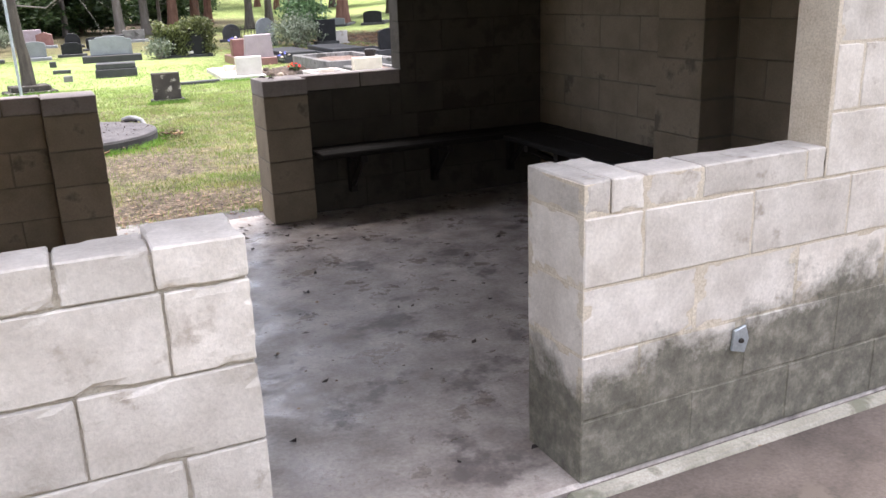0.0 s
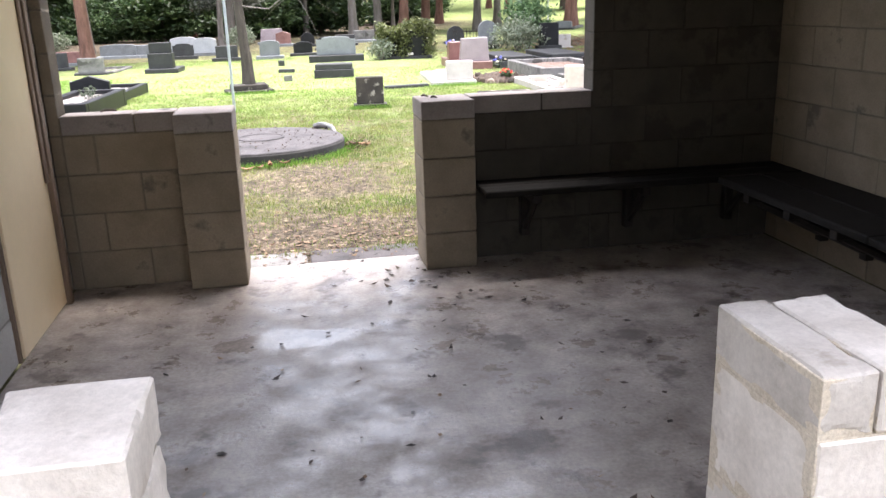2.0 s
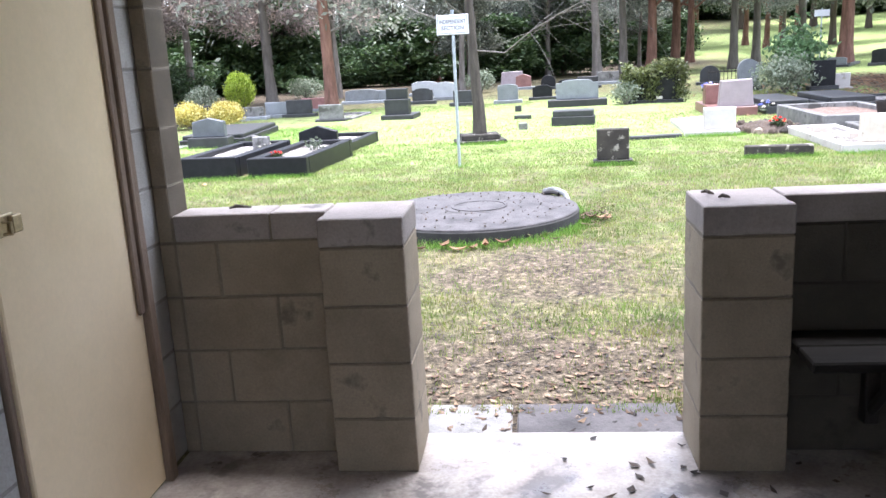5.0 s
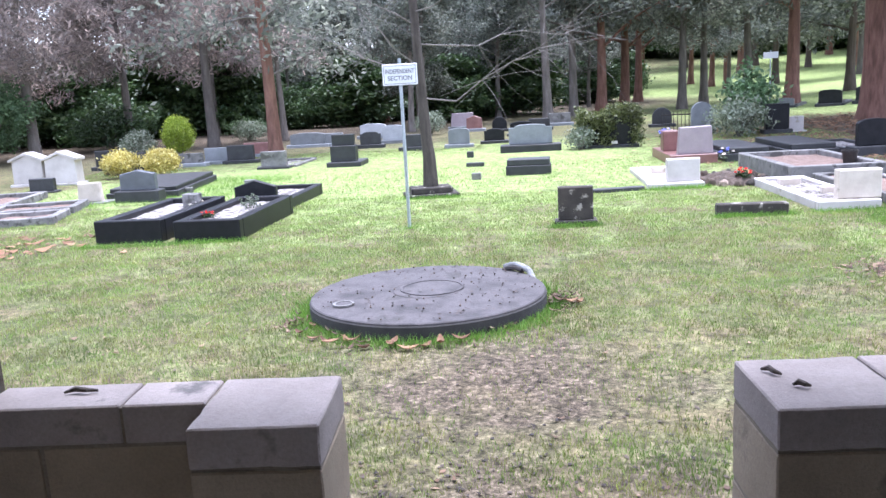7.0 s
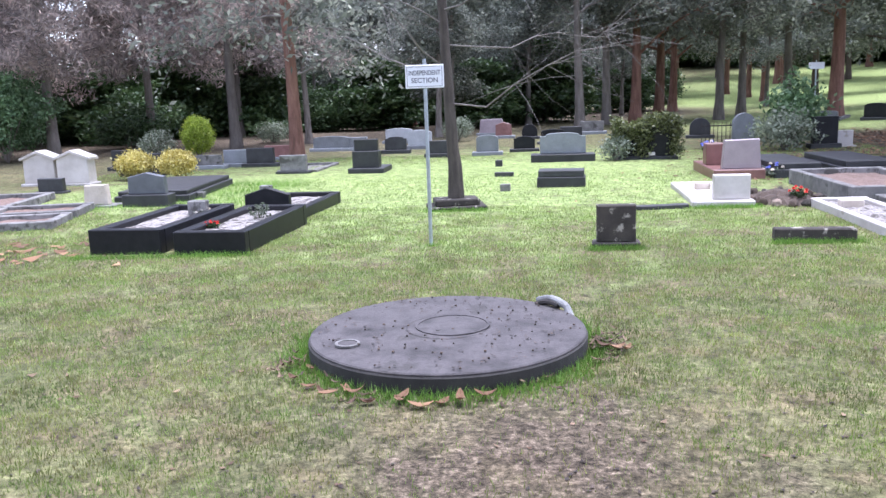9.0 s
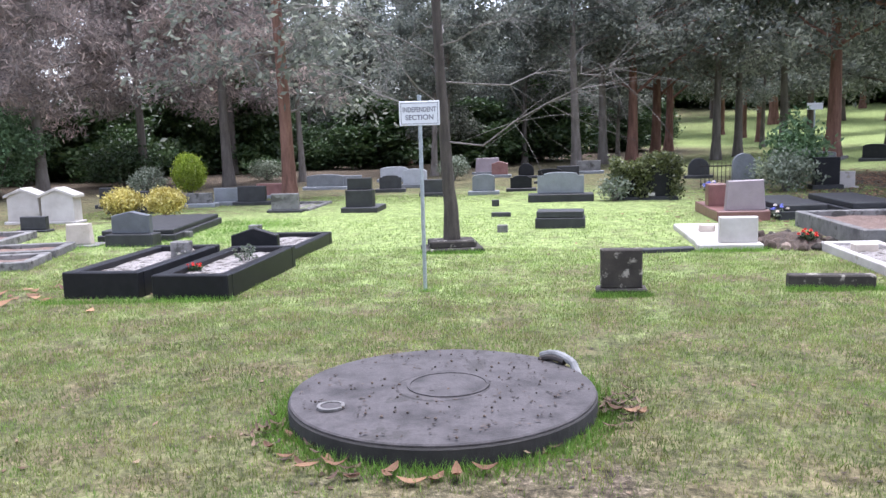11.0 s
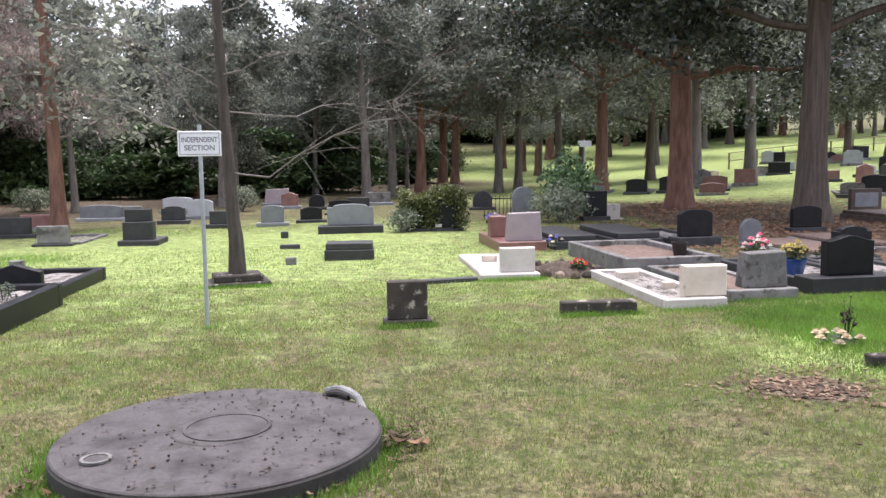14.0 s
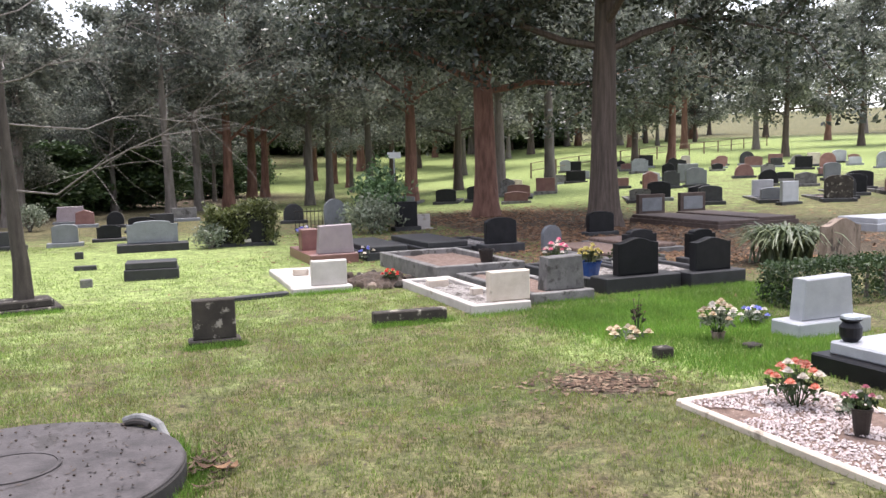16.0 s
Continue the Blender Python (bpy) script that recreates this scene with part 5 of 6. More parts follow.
def strap_clump(x, y, r, high, count, mat, label, seed=1, name="strap_leaf_clump"):
    rng = np.random.default_rng(seed)
    t = thing(name, x, y, height(x, y), 0, label, "plant")
    v, f = [], []
    for k in range(count):
        a, reach = rng.uniform(0, math.tau), rng.uniform(0.35, 1.0) * r
        c, s = math.cos(a), math.sin(a)
        top = high * rng.uniform(0.7, 1.05)
        w = rng.uniform(0.014, 0.026)
        bx, by = rng.normal(0, r * 0.16), rng.normal(0, r * 0.16)
        o = len(v)
        for i in range(6):
            k2 = i / 5
            px, py = bx + c * reach * k2 ** 1.3, by + s * reach * k2 ** 1.3
            pz = top * (2.0 * k2 - 1.55 * k2 ** 2.2)
            ww = w * (1 - k2 ** 3) + 0.002
            v += [(px - s * ww, py + c * ww, pz), (px + s * ww, py - c * ww, pz)]
        f += [(o + 2 * i, o + 2 * i + 1, o + 2 * i + 3, o + 2 * i + 2) for i in range(5)]
    part("leaves", (v, f), mat, t)
    return t


strap_clump(10.1, 9.5, 1.0, 0.82, 460, "leaf_strap", "large clump of arching green strap leaves", 62)

# flowers on the graves
h = height(4.3, 3.4)
build_bouquet(4.42, 3.72, h + 0.03, 0.17, 0.30, ("petal_salmon", "petal_white", "petal_salmon"), "bunch of red and white artificial flowers in pebbles", None, 71, 16)
build_bouquet(4.30, 3.13, h + 0.03, 0.10, 0.27, ("petal_pink", "petal_white"), "pink and white artificial flowers in a dark vase", ("iron", 0.055, 0.15), 72, 7)
build_bouquet(4.55, 3.45, h + 0.03, 0.10, 0.06, ("petal_white",), "low posy lying on the pebbles", None, 73, 6, "leaf_grey")
build_bouquet(5.38, 5.55, height(5.4, 5.5), 0.17, 0.36, ("petal_cream", "petal_white", "petal_cream"), "faded cream flowers in a small pot on the grass", ("sandstone", 0.06, 0.09), 74, 18, "leaf_grey")
build_bouquet(6.15, 5.95, height(6.1, 5.9), 0.14, 0.2, ("petal_blue", "petal_white"), "blue and white artificial flowers beside the headstone", None, 75, 12, "leaf_grey")
build_bouquet(5.92, 6.15, height(6.1, 5.9), 0.10, 0.16, ("petal_cream", "petal_white"), "small faded posy on the grass", None, 76, 8, "leaf_grey")
build_bouquet(5.0, 6.2, height(5, 6.2), 0.07, 0.38, ("litter_dark", "litter"), "dry brown flower stems standing in the grass", None, 77, 6, "litter_dark")
build_bouquet(4.75, 6.0, height(5, 6.2), 0.22, 0.10, ("petal_cream",), "withered pale flowers lying in the grass", None, 78, 8, "leaf_grey")
build_bouquet(6.38, 9.15, height(6.4, 9) + 0.11, 0.17, 0.42, ("leaf_yellow",), "yellow-green plant in a glazed blue pot", ("glaze", 0.14, 0.2), 79, 18, "leaf_ivy")
build_bouquet(6.9, 10.9, height(7, 11) + 0.02, 0.22, 0.45, ("petal_pink", "petal_white"), "pink and white flowers on a grave", None, 80, 18)
build_bouquet(7.15, 8.9, height(7, 9) + 0.10, 0.12, 0.42, ("petal_cream", "petal_white"), "cream and white flowers in a vase between headstones", ("white", 0.06, 0.2), 81, 10)
build_bouquet(7.1, 9.6, height(7, 9) + 0.10, 0.12, 0.36, ("leaf_ivy",), "leafy green pot plant on a grave", ("white", 0.07, 0.12), 82, 10)
build_bouquet(3.95, 14.9, height(4, 14.9) + 0.15, 0.17, 0.46, ("petal_blue", "petal_blue", "petal_white"), "blue and white flowers in a dark vase on the granite base", ("iron", 0.08, 0.24), 83, 14)
build_bouquet(4.75, 13.75, height(4.7, 13.7), 0.18, 0.25, ("petal_blue", "petal_white"), "pale blue flowers beside the headstone", None, 84, 10, "leaf_grey")
build_bouquet(-3.0, 8.35, height(-3, 8.3) + 0.17, 0.10, 0.10, ("petal_red",), "red artificial flowers on the gravel", None, 85, 8)
build_bouquet(-2.65, 9.0, height(-3, 8.3) + 0.17, 0.16, 0.2, ("leaf_grey",), "weedy greenery growing in the gravel", None, 86, 8, "leaf_grey")
build_bouquet(-3.45, 9.3, height(-3, 8.3) + 0.19, 0.12, 0.10, ("petal_white",), "pale posy on the gravel", None, 87, 8, "leaf_grey")

# soil mound with stones and red flowers
t = thing("soil_mound", 3.98, 10.85, height(4, 10.8), 0, "mound of turned soil edged with rough stones", "mound")
bm = bmesh.new()
n = 18
g = [[bm.verts.new(((i / n - 0.5) * 0.95, (j / n - 0.5) * 1.3, max(-0.03, 0.17 * (1 - min(1, math.hypot((i / n - 0.5) * 2, (j / n - 0.5) * 2) ** 2)) + 0.05 * noise.noise((i * 0.6, j * 0.6, 2)) - 0.02)))
      for i in range(n + 1)] for j in range(n + 1)]
for j in range(n):
    for i in range(n):
        bm.faces.new((g[j][i], g[j][i + 1], g[j + 1][i + 1], g[j + 1][i]))
part("soil", bm, "soil", t)
rnd = random.Random(8)
for k in range(15):
    a = k * math.tau / 15
    bm = bmesh.new()
    bmesh.ops.create_icosphere(bm, subdivisions=2, radius=1)
    sx, sy, sz = rnd.uniform(0.06, 0.10), rnd.uniform(0.05, 0.08), rnd.uniform(0.05, 0.09)
    for v in bm.verts:
        m = 1 + 0.35 * noise.noise(v.co * 1.4 + Vector((k, 0, 0)))
        v.co = Vector((v.co.x * sx * m + 0.47 * math.cos(a), v.co.y * sy * m + 0.62 * math.sin(a), v.co.z * sz * m + 0.04))
    part("stone", bm, rnd.choice(("sandstone", "old", "soil")), t)
build_bouquet(4.08, 10.5, height(4, 10.8) + 0.08, 0.13, 0.16, ("petal_red",), "bright red flowers on the soil mound", None, 88, 12)


# ---- litter and grass ----
def scatter_flat(rng, xs, ys, zs, size, curl=0.35):
    """Leaves lying on the ground: four-cornered, curled, turned at random."""
    n = len(xs)
    a = rng.uniform(0, math.tau, n)
    ln, w = size * rng.uniform(0.5, 1.4, n), size * rng.uniform(0.15, 0.4, n)
    lift = ln * rng.uniform(0.02, curl, n)
    c, s = np.cos(a), np.sin(a)
    v = np.stack([np.stack([xs - c * ln / 2, ys - s * ln / 2, zs + lift], 1), np.stack([xs - s * w, ys + c * w, zs + 0.002], 1),
                  np.stack([xs + c * ln / 2, ys + s * ln / 2, zs + lift * rng.uniform(0.2, 1, n)], 1), np.stack([xs + s * w, ys - c * w, zs + 0.003], 1)], 1).reshape(-1, 3)
    return v, np.arange(n * 4).reshape(-1, 4)


def ground_z(xs, ys):
    return np.array([height(a, b) + (0.015 * noise.noise((a * 0.6, b * 0.6, 0)) if math.hypot(a - 0.5, b - 2) > 2.5 else 0) for a, b in zip(xs, ys)])


def litter(name, rng, n, cx, cy, sx, sy, size, mat, label, z=None, box=None):
    xs, ys = (rng.normal(cx, sx, n), rng.normal(cy, sy, n)) if box is None else (rng.uniform(box[0], box[1], n), rng.uniform(box[2], box[3], n))
    keep = (ys > 0.34) | (ys < -3.36) if z is None else np.ones(n, bool)
    xs, ys = xs[keep], ys[keep]
    zs = ground_z(xs, ys) + 0.004 if z is None else np.full(len(xs), z)
    return tagged(part(name, scatter_flat(rng, xs, ys, zs, size), mat), label, "leaf litter", kind="stuff")


rng = np.random.default_rng(91)
litter("leaf_litter", rng, 800, 0.5, 0.7, 1.2, 0.35, 0.04, "litter", "dead leaves and bark bits by the doorway")
litter("leaf_litter", rng, 1000, 0.6, 1.1, 1.4, 0.7, 0.03, "litter_dark", "dark leaf bits trodden into the soil")
litter("leaf_litter", rng, 160, -5.6, 7.5, 0.6, 0.5, 0.16, "litter_red", "rusty fallen palm and gum leaves")
litter("leaf_litter", rng, 9000, 11.2, 15.6, 2.9, 2.6, 0.11, "litter_red", "brown leaf litter under the big tree")
litter("leaf_litter", rng, 3000, 12.0, 23.0, 2.0, 1.6, 0.12, "litter_red", "brown leaf litter under the gum tree")
litter("leaf_litter", rng, 3500, 9.0, 11.8, 1.1, 1.3, 0.08, "litter_red", "brown leaf litter on the graves")
litter("leaf_litter", rng, 900, 0, 0, 0, 0, 0.045, "litter", "scattered dead leaves on the lawn", box=(-7, 8, 1.5, 11))
litter("leaf_litter", rng, 2600, 0, 0, 0, 0, 0.03, "litter_dark", "dark leaf bits in the lawn", box=(-6, 7, 1.5, 9.5))
litter("leaf_litter", rng, 420, 3.75, 4.85, 0.28, 0.22, 0.06, "litter", "brown clippings on a bare patch")
litter("leaf_litter", rng, 60, 1.8, -3.9, 1.2, 0.35, 0.05, "litter", "dead leaves along the wall's foot")
litter("leaf_litter", rng, 80, 0.9, -1.5, 0.8, 0.8, 0.034, "litter_dark", "dark dead leaves on the concrete floor", z=0.003)
litter("leaf_litter", rng, 34, 0.95, -0.15, 0.25, 0.25, 0.045, "litter_dark", "dark dead leaves in the doorway", z=0.003)
litter("leaf_litter", rng, 40, 0.3, -2.0, 0.7, 0.6, 0.025, "litter", "pale bits of bark on the concrete floor", z=0.003)
aa = rng.uniform(0, math.tau, 260)
rr = 0.80 * np.sqrt(rng.uniform(0, 1, 260))
tagged(part("lid_litter", scatter_flat(rng, -0.08 + rr * np.cos(aa), 4.35 + rr * np.sin(aa), np.full(260, 0.108), 0.028), "litter_dark"), "gum nuts and leaf bits on the tank lid", "leaf litter", kind="stuff")


def curled_leaf(bm, rng, x, y, z, ln, w):
    """One big dry leaf: a curled strip, four quads long."""
    a, curl = rng.uniform(0, math.tau), rng.uniform(0.5, 1.4)
    c, s = math.cos(a), math.sin(a)
    rows = []
    for i in range(6):
        k = i / 5 - 0.5
        half = w * (1 - (2 * abs(k)) ** 2.2) + 0.003
        up = z + ln * curl * k * k
        rows.append([bm.verts.new((x + c * k * ln - s * half * e, y + s * k * ln + c * half * e, up + abs(e) * half * 0.5)) for e in (-1, 0, 1)])
    for p, q in zip(rows, rows[1:]):
        for i in range(2):
            bm.faces.new((p[i], p[i + 1], q[i + 1], q[i]))


rng2 = np.random.default_rng(92)
for mat, words, spots, ln, wide in (("litter_red", "large curled rusty leaves against the tank lid", ((3.95, 4), (4.2, 4), (4.5, 2), (4.8, 4), (6.1, 3)), 0.11, 0.018),
                                    ("litter", "pale dry gum leaves heaped beside the tank lid", ((6.2, 34), (0.05, 14), (3.6, 14), (4.2, 8), (5.3, 6)), 0.08, 0.007)):
    bm = bmesh.new()
    for ang, count in spots:
        for k in range(count):
            a, r = rng2.normal(ang, 0.11), rng2.uniform(0.88, 1.12)
            x, y = -0.08 + r * math.cos(a), 4.35 + r * math.sin(a)
            curled_leaf(bm, rng2, x, y, height(x, y) + rng2.uniform(0.01, 0.045), ln * rng2.uniform(0.7, 1.3), wide * rng2.uniform(0.7, 1.4))
    tagged(part("leaf_litter", bm, mat), words, "leaf litter", kind="stuff")
bm = bmesh.new()
for k in range(90):
    a, r = rng2.uniform(0, math.tau), 0.82 * math.sqrt(rng2.uniform(0, 1))
    q = rng2.uniform(0.004, 0.010)
    bmesh.ops.create_icosphere(bm, subdivisions=1, radius=q, matrix=Matrix.Translation((-0.08 + r * math.cos(a), 4.35 + r * math.sin(a), 0.107 + q * 0.7)) @ Matrix.Diagonal((1.0, 1.3, 0.8, 1)))
tagged(part("gum_nuts", bm, "litter_dark"), "dark gum nuts scattered on the tank lid", "leaf litter", kind="stuff")


def blades(rng, xs, ys, zs, high, width, lean=0.5):
    """Grass blades, a triangle each."""
    n = len(xs)
    a = rng.uniform(0, math.tau, n)
    h = high * rng.uniform(0.5, 1.3, n)
    c, s = np.cos(a) * width / 2, np.sin(a) * width / 2
    b = rng.uniform(0, math.tau, n)
    l = h * lean * rng.uniform(0.2, 1.4, n)
    v = np.stack([np.stack([xs - c, ys - s, zs - 0.004], 1), np.stack([xs + c, ys + s, zs - 0.004], 1), np.stack([xs + np.cos(b) * l, ys + np.sin(b) * l, zs + h], 1)], 1).reshape(-1, 3)
    return v, np.arange(n * 3).reshape(-1, 3)


def lawn(name, n, x0, x1, y0, y1, high, width, mat, label, seed, bias=0.0, fade=0.0):
    rng = np.random.default_rng(seed)
    xs, ys = rng.uniform(x0, x1, n), y0 + (y1 - y0) * rng.uniform(0, 1, n) ** (1 + bias)
    patch = np.array([noise.noise((a * 1.6, b * 1.6, 7)) + 0.6 * noise.noise((a * 5.5, b * 5.5, 3)) for a, b in zip(xs, ys)])
    worn = np.minimum(np.hypot((xs - 0.4) * 0.8, ys - 2.65) - 0.2, np.hypot((xs - 0.5) * 0.8, ys - 0.9) - 0.3)
    chance = np.clip((worn - 0.15 + 0.45 * patch) / 0.7, 0.16, 1.0) * np.clip(0.75 + 0.9 * patch, 0.12, 1.0)
    if fade:
        chance = chance * np.clip((y1 - ys) / fade, 0.0, 1.0)
    keep = (rng.uniform(0, 1, n) < chance) & (np.hypot(xs + 0.08, ys - 4.35) > 0.86) & (np.hypot(xs - 3.75, ys - 4.8) > 0.35)
    keep &= ~((xs > 3.78) & (xs < 4.8) & (ys < 4.1)) & ~((xs > -4.2) & (xs < -2.4) & (ys > 7.6) & (ys < 12)) & ~((xs > 4.1) & (xs < 5.8) & (ys > 7.85) & (ys < 12.8)) & ~((xs > 2.7) & (xs < 3.5) & (ys > 10.4) & (ys < 12.8))
    keep &= ys > 0.45
    xs, ys = xs[keep], ys[keep]
    return tagged(part(name, blades(rng, xs, ys, ground_z(xs, ys), high, width), mat), label, "grass", kind="stuff")


lawn("lawn_grass", 560000, -6.5, 7.0, 0.5, 11.0, 0.028, 0.006, "blade", "short mown grass, green and straw coloured", 101, 0.5, 4.5)
lawn("lawn_grass", 90000, -6.5, 7.0, 3.0, 11.0, 0.028, 0.008, "blade_lush_lit", "short rich green grass, sunlight put into its colour", 104, -0.45)
lawn("lawn_grass", 130000, -9, 9, 4.5, 21.0, 0.032, 0.010, "blade_lush_lit", "short rich green grass, sunlight put into its colour", 102, -0.3)
rnd = random.Random(17)
under = build_shrub("undergrowth_shrub", -14.0, 31.0, 1.3, 1.2, 0.9, "leaf_box", "dense green undergrowth at the woods' edge", 420, 10, 0.16, seed=63, lumps=0.9)
for k in range(20):
    az, r = radians(-54 + k * 2.3 + rnd.uniform(-1, 1)), rnd.uniform(31, 44)
    x, y = r * math.sin(az), r * math.cos(az)
    sc = rnd.uniform(0.5, 1.1)
    copy_thing(under, pose(x, y, height(x, y), 0, 0, rnd.uniform(0, 360)) @ Matrix.Diagonal((sc, sc, sc * rnd.uniform(0.5, 1.0), 1)))
# longer grass in tufts, and where the mower cannot reach
rng = np.random.default_rng(103)
edges_of = [(-0.08 + 0.9 * math.cos(a), 4.35 + 0.9 * math.sin(a), 0.06) for a in np.linspace(0, math.tau, 90)]
edges_of += [(1.13 + 0.47 * k / 12, 7.52, 0.03) for k in range(13)] + [(2.95 + 0.8 * k / 16, 7.70, 0.03) for k in range(17)] + [(-0.52, 8.0, 0.05)] + [(-0.8 + 0.75 * k / 12, 10.6, 0.04) for k in range(13)]
edges_of += [(4.55 + rng.uniform(0, 1.9), 4.4 + rng.uniform(0, 3.1), 0.16) for k in range(420)] + [(5.0 + rng.uniform(0, 3.2), 6.6 + rng.uniform(0, 1.4), 0.16) for k in range(200)] + [(-4.3 + 1.9 * k / 20, 7.58, 0.04) for k in range(21)] + [(2.72 + 0.8 * k / 12, 10.3, 0.04) for k in range(13)]
edges_of += [(4.1 + 3.9 * k / 40, 7.75 + 0.3 * (k > 8), 0.07) for k in range(41)] + [(rng.uniform(-6.5, -3.6), rng.uniform(11.5, 15.5), 0.25) for k in range(120)]
xs = np.concatenate([rng.normal(e[0], e[2] + 0.01, 70) for e in edges_of])
ys = np.concatenate([rng.normal(e[1], e[2] + 0.01, 70) for e in edges_of])
keep = np.hypot(xs + 0.08, ys - 4.35) > 0.87
xs, ys = xs[keep], ys[keep]
tagged(part("long_grass", blades(rng, xs, ys, ground_z(xs, ys), 0.055, 0.007, 0.7), "blade_long"), "longer bright green grass round stones and in tufts", "grass", kind="stuff")
# ---- signs ----
def build_sign(x, y, high, w, h, lines, label, turn=0.0):
    s = thing("section_sign", x, y, height(x, y), turn, label, "sign", "section signs")
    bm = bmesh.new()
    tube(bm, [(0, 0, -0.2), (0, 0, high)], [0.02, 0.02], 10)
    part("post", bm, "steel", s, "galvanised steel post")
    box_part("board", (-w / 2, w / 2, -0.034, -0.022, high - h - 0.06, high - 0.06), "sign", s, 0.004)
    zc = high - 0.06 - h / 2
    if lines:
        bm = bmesh.new()
        i, t = 0.016, 0.005
        for x0, x1, z0, z1 in ((-w / 2 + i, w / 2 - i, -h / 2 + i, -h / 2 + i + t), (-w / 2 + i, w / 2 - i, h / 2 - i - t, h / 2 - i),
                               (-w / 2 + i, -w / 2 + i + t, -h / 2 + i, h / 2 - i), (w / 2 - i - t, w / 2 - i, -h / 2 + i, h / 2 - i)):
            cbox(bm, x0, x1, -0.0365, -0.0342, zc + z0, zc + z1, 0.0005)
        part("border", bm, "ink", s, "thin dark border")
        for k, words in enumerate(lines):
            cu = bpy.data.curves.new("lettering", "FONT")
            cu.body, cu.size, cu.align_x, cu.extrude = words, 0.068, "CENTER", 0.001
            cu.offset = 0.001
            tmp = new("lettering", cu)
            me = bpy.data.meshes.new_from_object(tmp.evaluated_get(bpy.context.evaluated_depsgraph_get()))
            bpy.data.objects.remove(tmp)
            me.materials.append(M["ink"])
            ob = new("lettering", me)
            ob.parent = s
            ob.matrix_local = pose(0, -0.036, zc + 0.014 - k * 0.075, 90)
            wide = max(v.co.x for v in me.vertices) - min(v.co.x for v in me.vertices)
            if wide > w - 0.07:
                ob.scale.x = (w - 0.07) / wide
    bm = bmesh.new()
    cbox(bm, -0.02, 0.02, -0.022, 0.024, zc - 0.02, zc + 0.02, 0.003)
    part("clamp", bm, "steel", s)
    return s


build_sign(-0.52, 8.02, 1.93, 0.395, 0.235, ("INDEPENDENT", "SECTION"), "white sign reading INDEPENDENT SECTION on a steel post")
build_sign(9.58, 25.9, 2.15, 0.46, 0.2, (), "small white sign on a thin post")


# ---- trees ----
def branch_pts(rng, start, direction, length, n=6, droop=0.0, wander=0.12):
    pts, d, p = [Vector(start)], Vector(direction).normalized(), Vector(start)
    for i in range(n):
        d = (d + Vector(rng.normal(size=3)) * wander + Vector((0, 0, -droop))).normalized()
        p = p + d * (length / n)
        pts.append(p.copy())
    return pts


def build_tree(name, x, y, high, r0, bark, leaf, label, seed=1, first=0.35, reach=0.28, limbs=14, per=90, spread=0.7, leaf_size=0.28, droop=0.0, lean=(0, 0), rise=0.6, tips=5,
               fork=0, aspect=0.45, leaf_droop=0.0, turn=0.0, group="trees round the cemetery", flute=0.0, thin=0.025, limb_bark=None, limb_k=0.38, wander=0.12, joined=False, squash=0.5):
    """A tree: a tapered trunk with a flared foot, limbs with twigs, and leaf blades in loose clumps round the twigs."""
    rng = np.random.default_rng(seed)
    t = thing(name, x, y, height(x, y) - 0.05, turn, label, "tree", group)
    n = 12
    pts, rad = [], []
    for i in range(n + 1):
        k = i / n
        wig = 0.012 * high * k
        pts.append((lean[0] * k * high + wig * math.sin(seed + k * 7), lean[1] * k * high + wig * math.cos(seed * 2 + k * 6), k * high))
        rad.append(max(r0 * ((1 - k) ** 0.8) * (1 + 0.45 * math.exp(-k * high / 0.35)), 0.02))
    bm = bmesh.new()
    segs = 44 if flute else 14
    tube(bm, [(0, 0, -0.15)] + [(pts[0][0], pts[0][1], 0.12), (pts[0][0], pts[0][1], 0.5)] + pts[1:], [rad[0] * 1.12, rad[0] * 0.93, r0 * 1.12] + rad[1:], segs)
    if flute:
        for v in bm.verts:
            a = math.atan2(v.co.y, v.co.x)
            f = 1 + flute * (0.6 * math.sin(a * 5 + v.co.z * 0.4) + abs(math.sin(a * 8.5 + 0.6 * math.sin(v.co.z * 1.3))) - 0.5) * math.exp(-max(v.co.z, 0) / 7)
            v.co.x *= f
            v.co.y *= f
    trunk = part("trunk", bm, bark, t)
    for p in trunk.data.polygons:
        p.use_smooth = True
    centres = []
    for b in range(limbs):
        if not (joined and b):
            bm = bmesh.new()
        k = first + (0.97 - first) * (b + rng.uniform(0, 0.8)) / limbs
        i = min(int(k * n), n - 1)
        base = Vector(pts[i]).lerp(Vector(pts[i + 1]), k * n - i)
        a = b * 2.4 + rng.uniform(-0.5, 0.5)
        ln = high * reach * (1.15 - 0.75 * (k - first) / (1 - first)) * rng.uniform(0.7, 1.15)
        bp = branch_pts(rng, base, (math.cos(a), math.sin(a), rise * rng.uniform(0.5, 1.3)), ln, 6, droop, wander)
        rb = max(rad[i] * limb_k, thin)
        tube(bm, bp, [rb * (1 - 0.8 * j / 6) for j in range(7)], 6)
        for j in range(tips):
            q = bp[2 + int(rng.integers(0, 5))]
            tw = branch_pts(rng, q, Vector((math.cos(a), math.sin(a), 0.1)) + Vector(rng.normal(size=3)) * 0.8, ln * rng.uniform(0.2, 0.45), 3, droop * 1.5)
            tube(bm, tw, [rb * 0.3, rb * 0.22, rb * 0.15, rb * 0.08], 4)
            centres += [tw[-1], tw[1]]
        centres.append(bp[-1])
        if not joined or b == limbs - 1:
            part("limb", bm, limb_bark or bark, t)
    if per:
        part("crown", leaves(rng, centres, per, spread, leaf_size, aspect, 0.2, leaf_droop, squash), leaf, t)
    return t


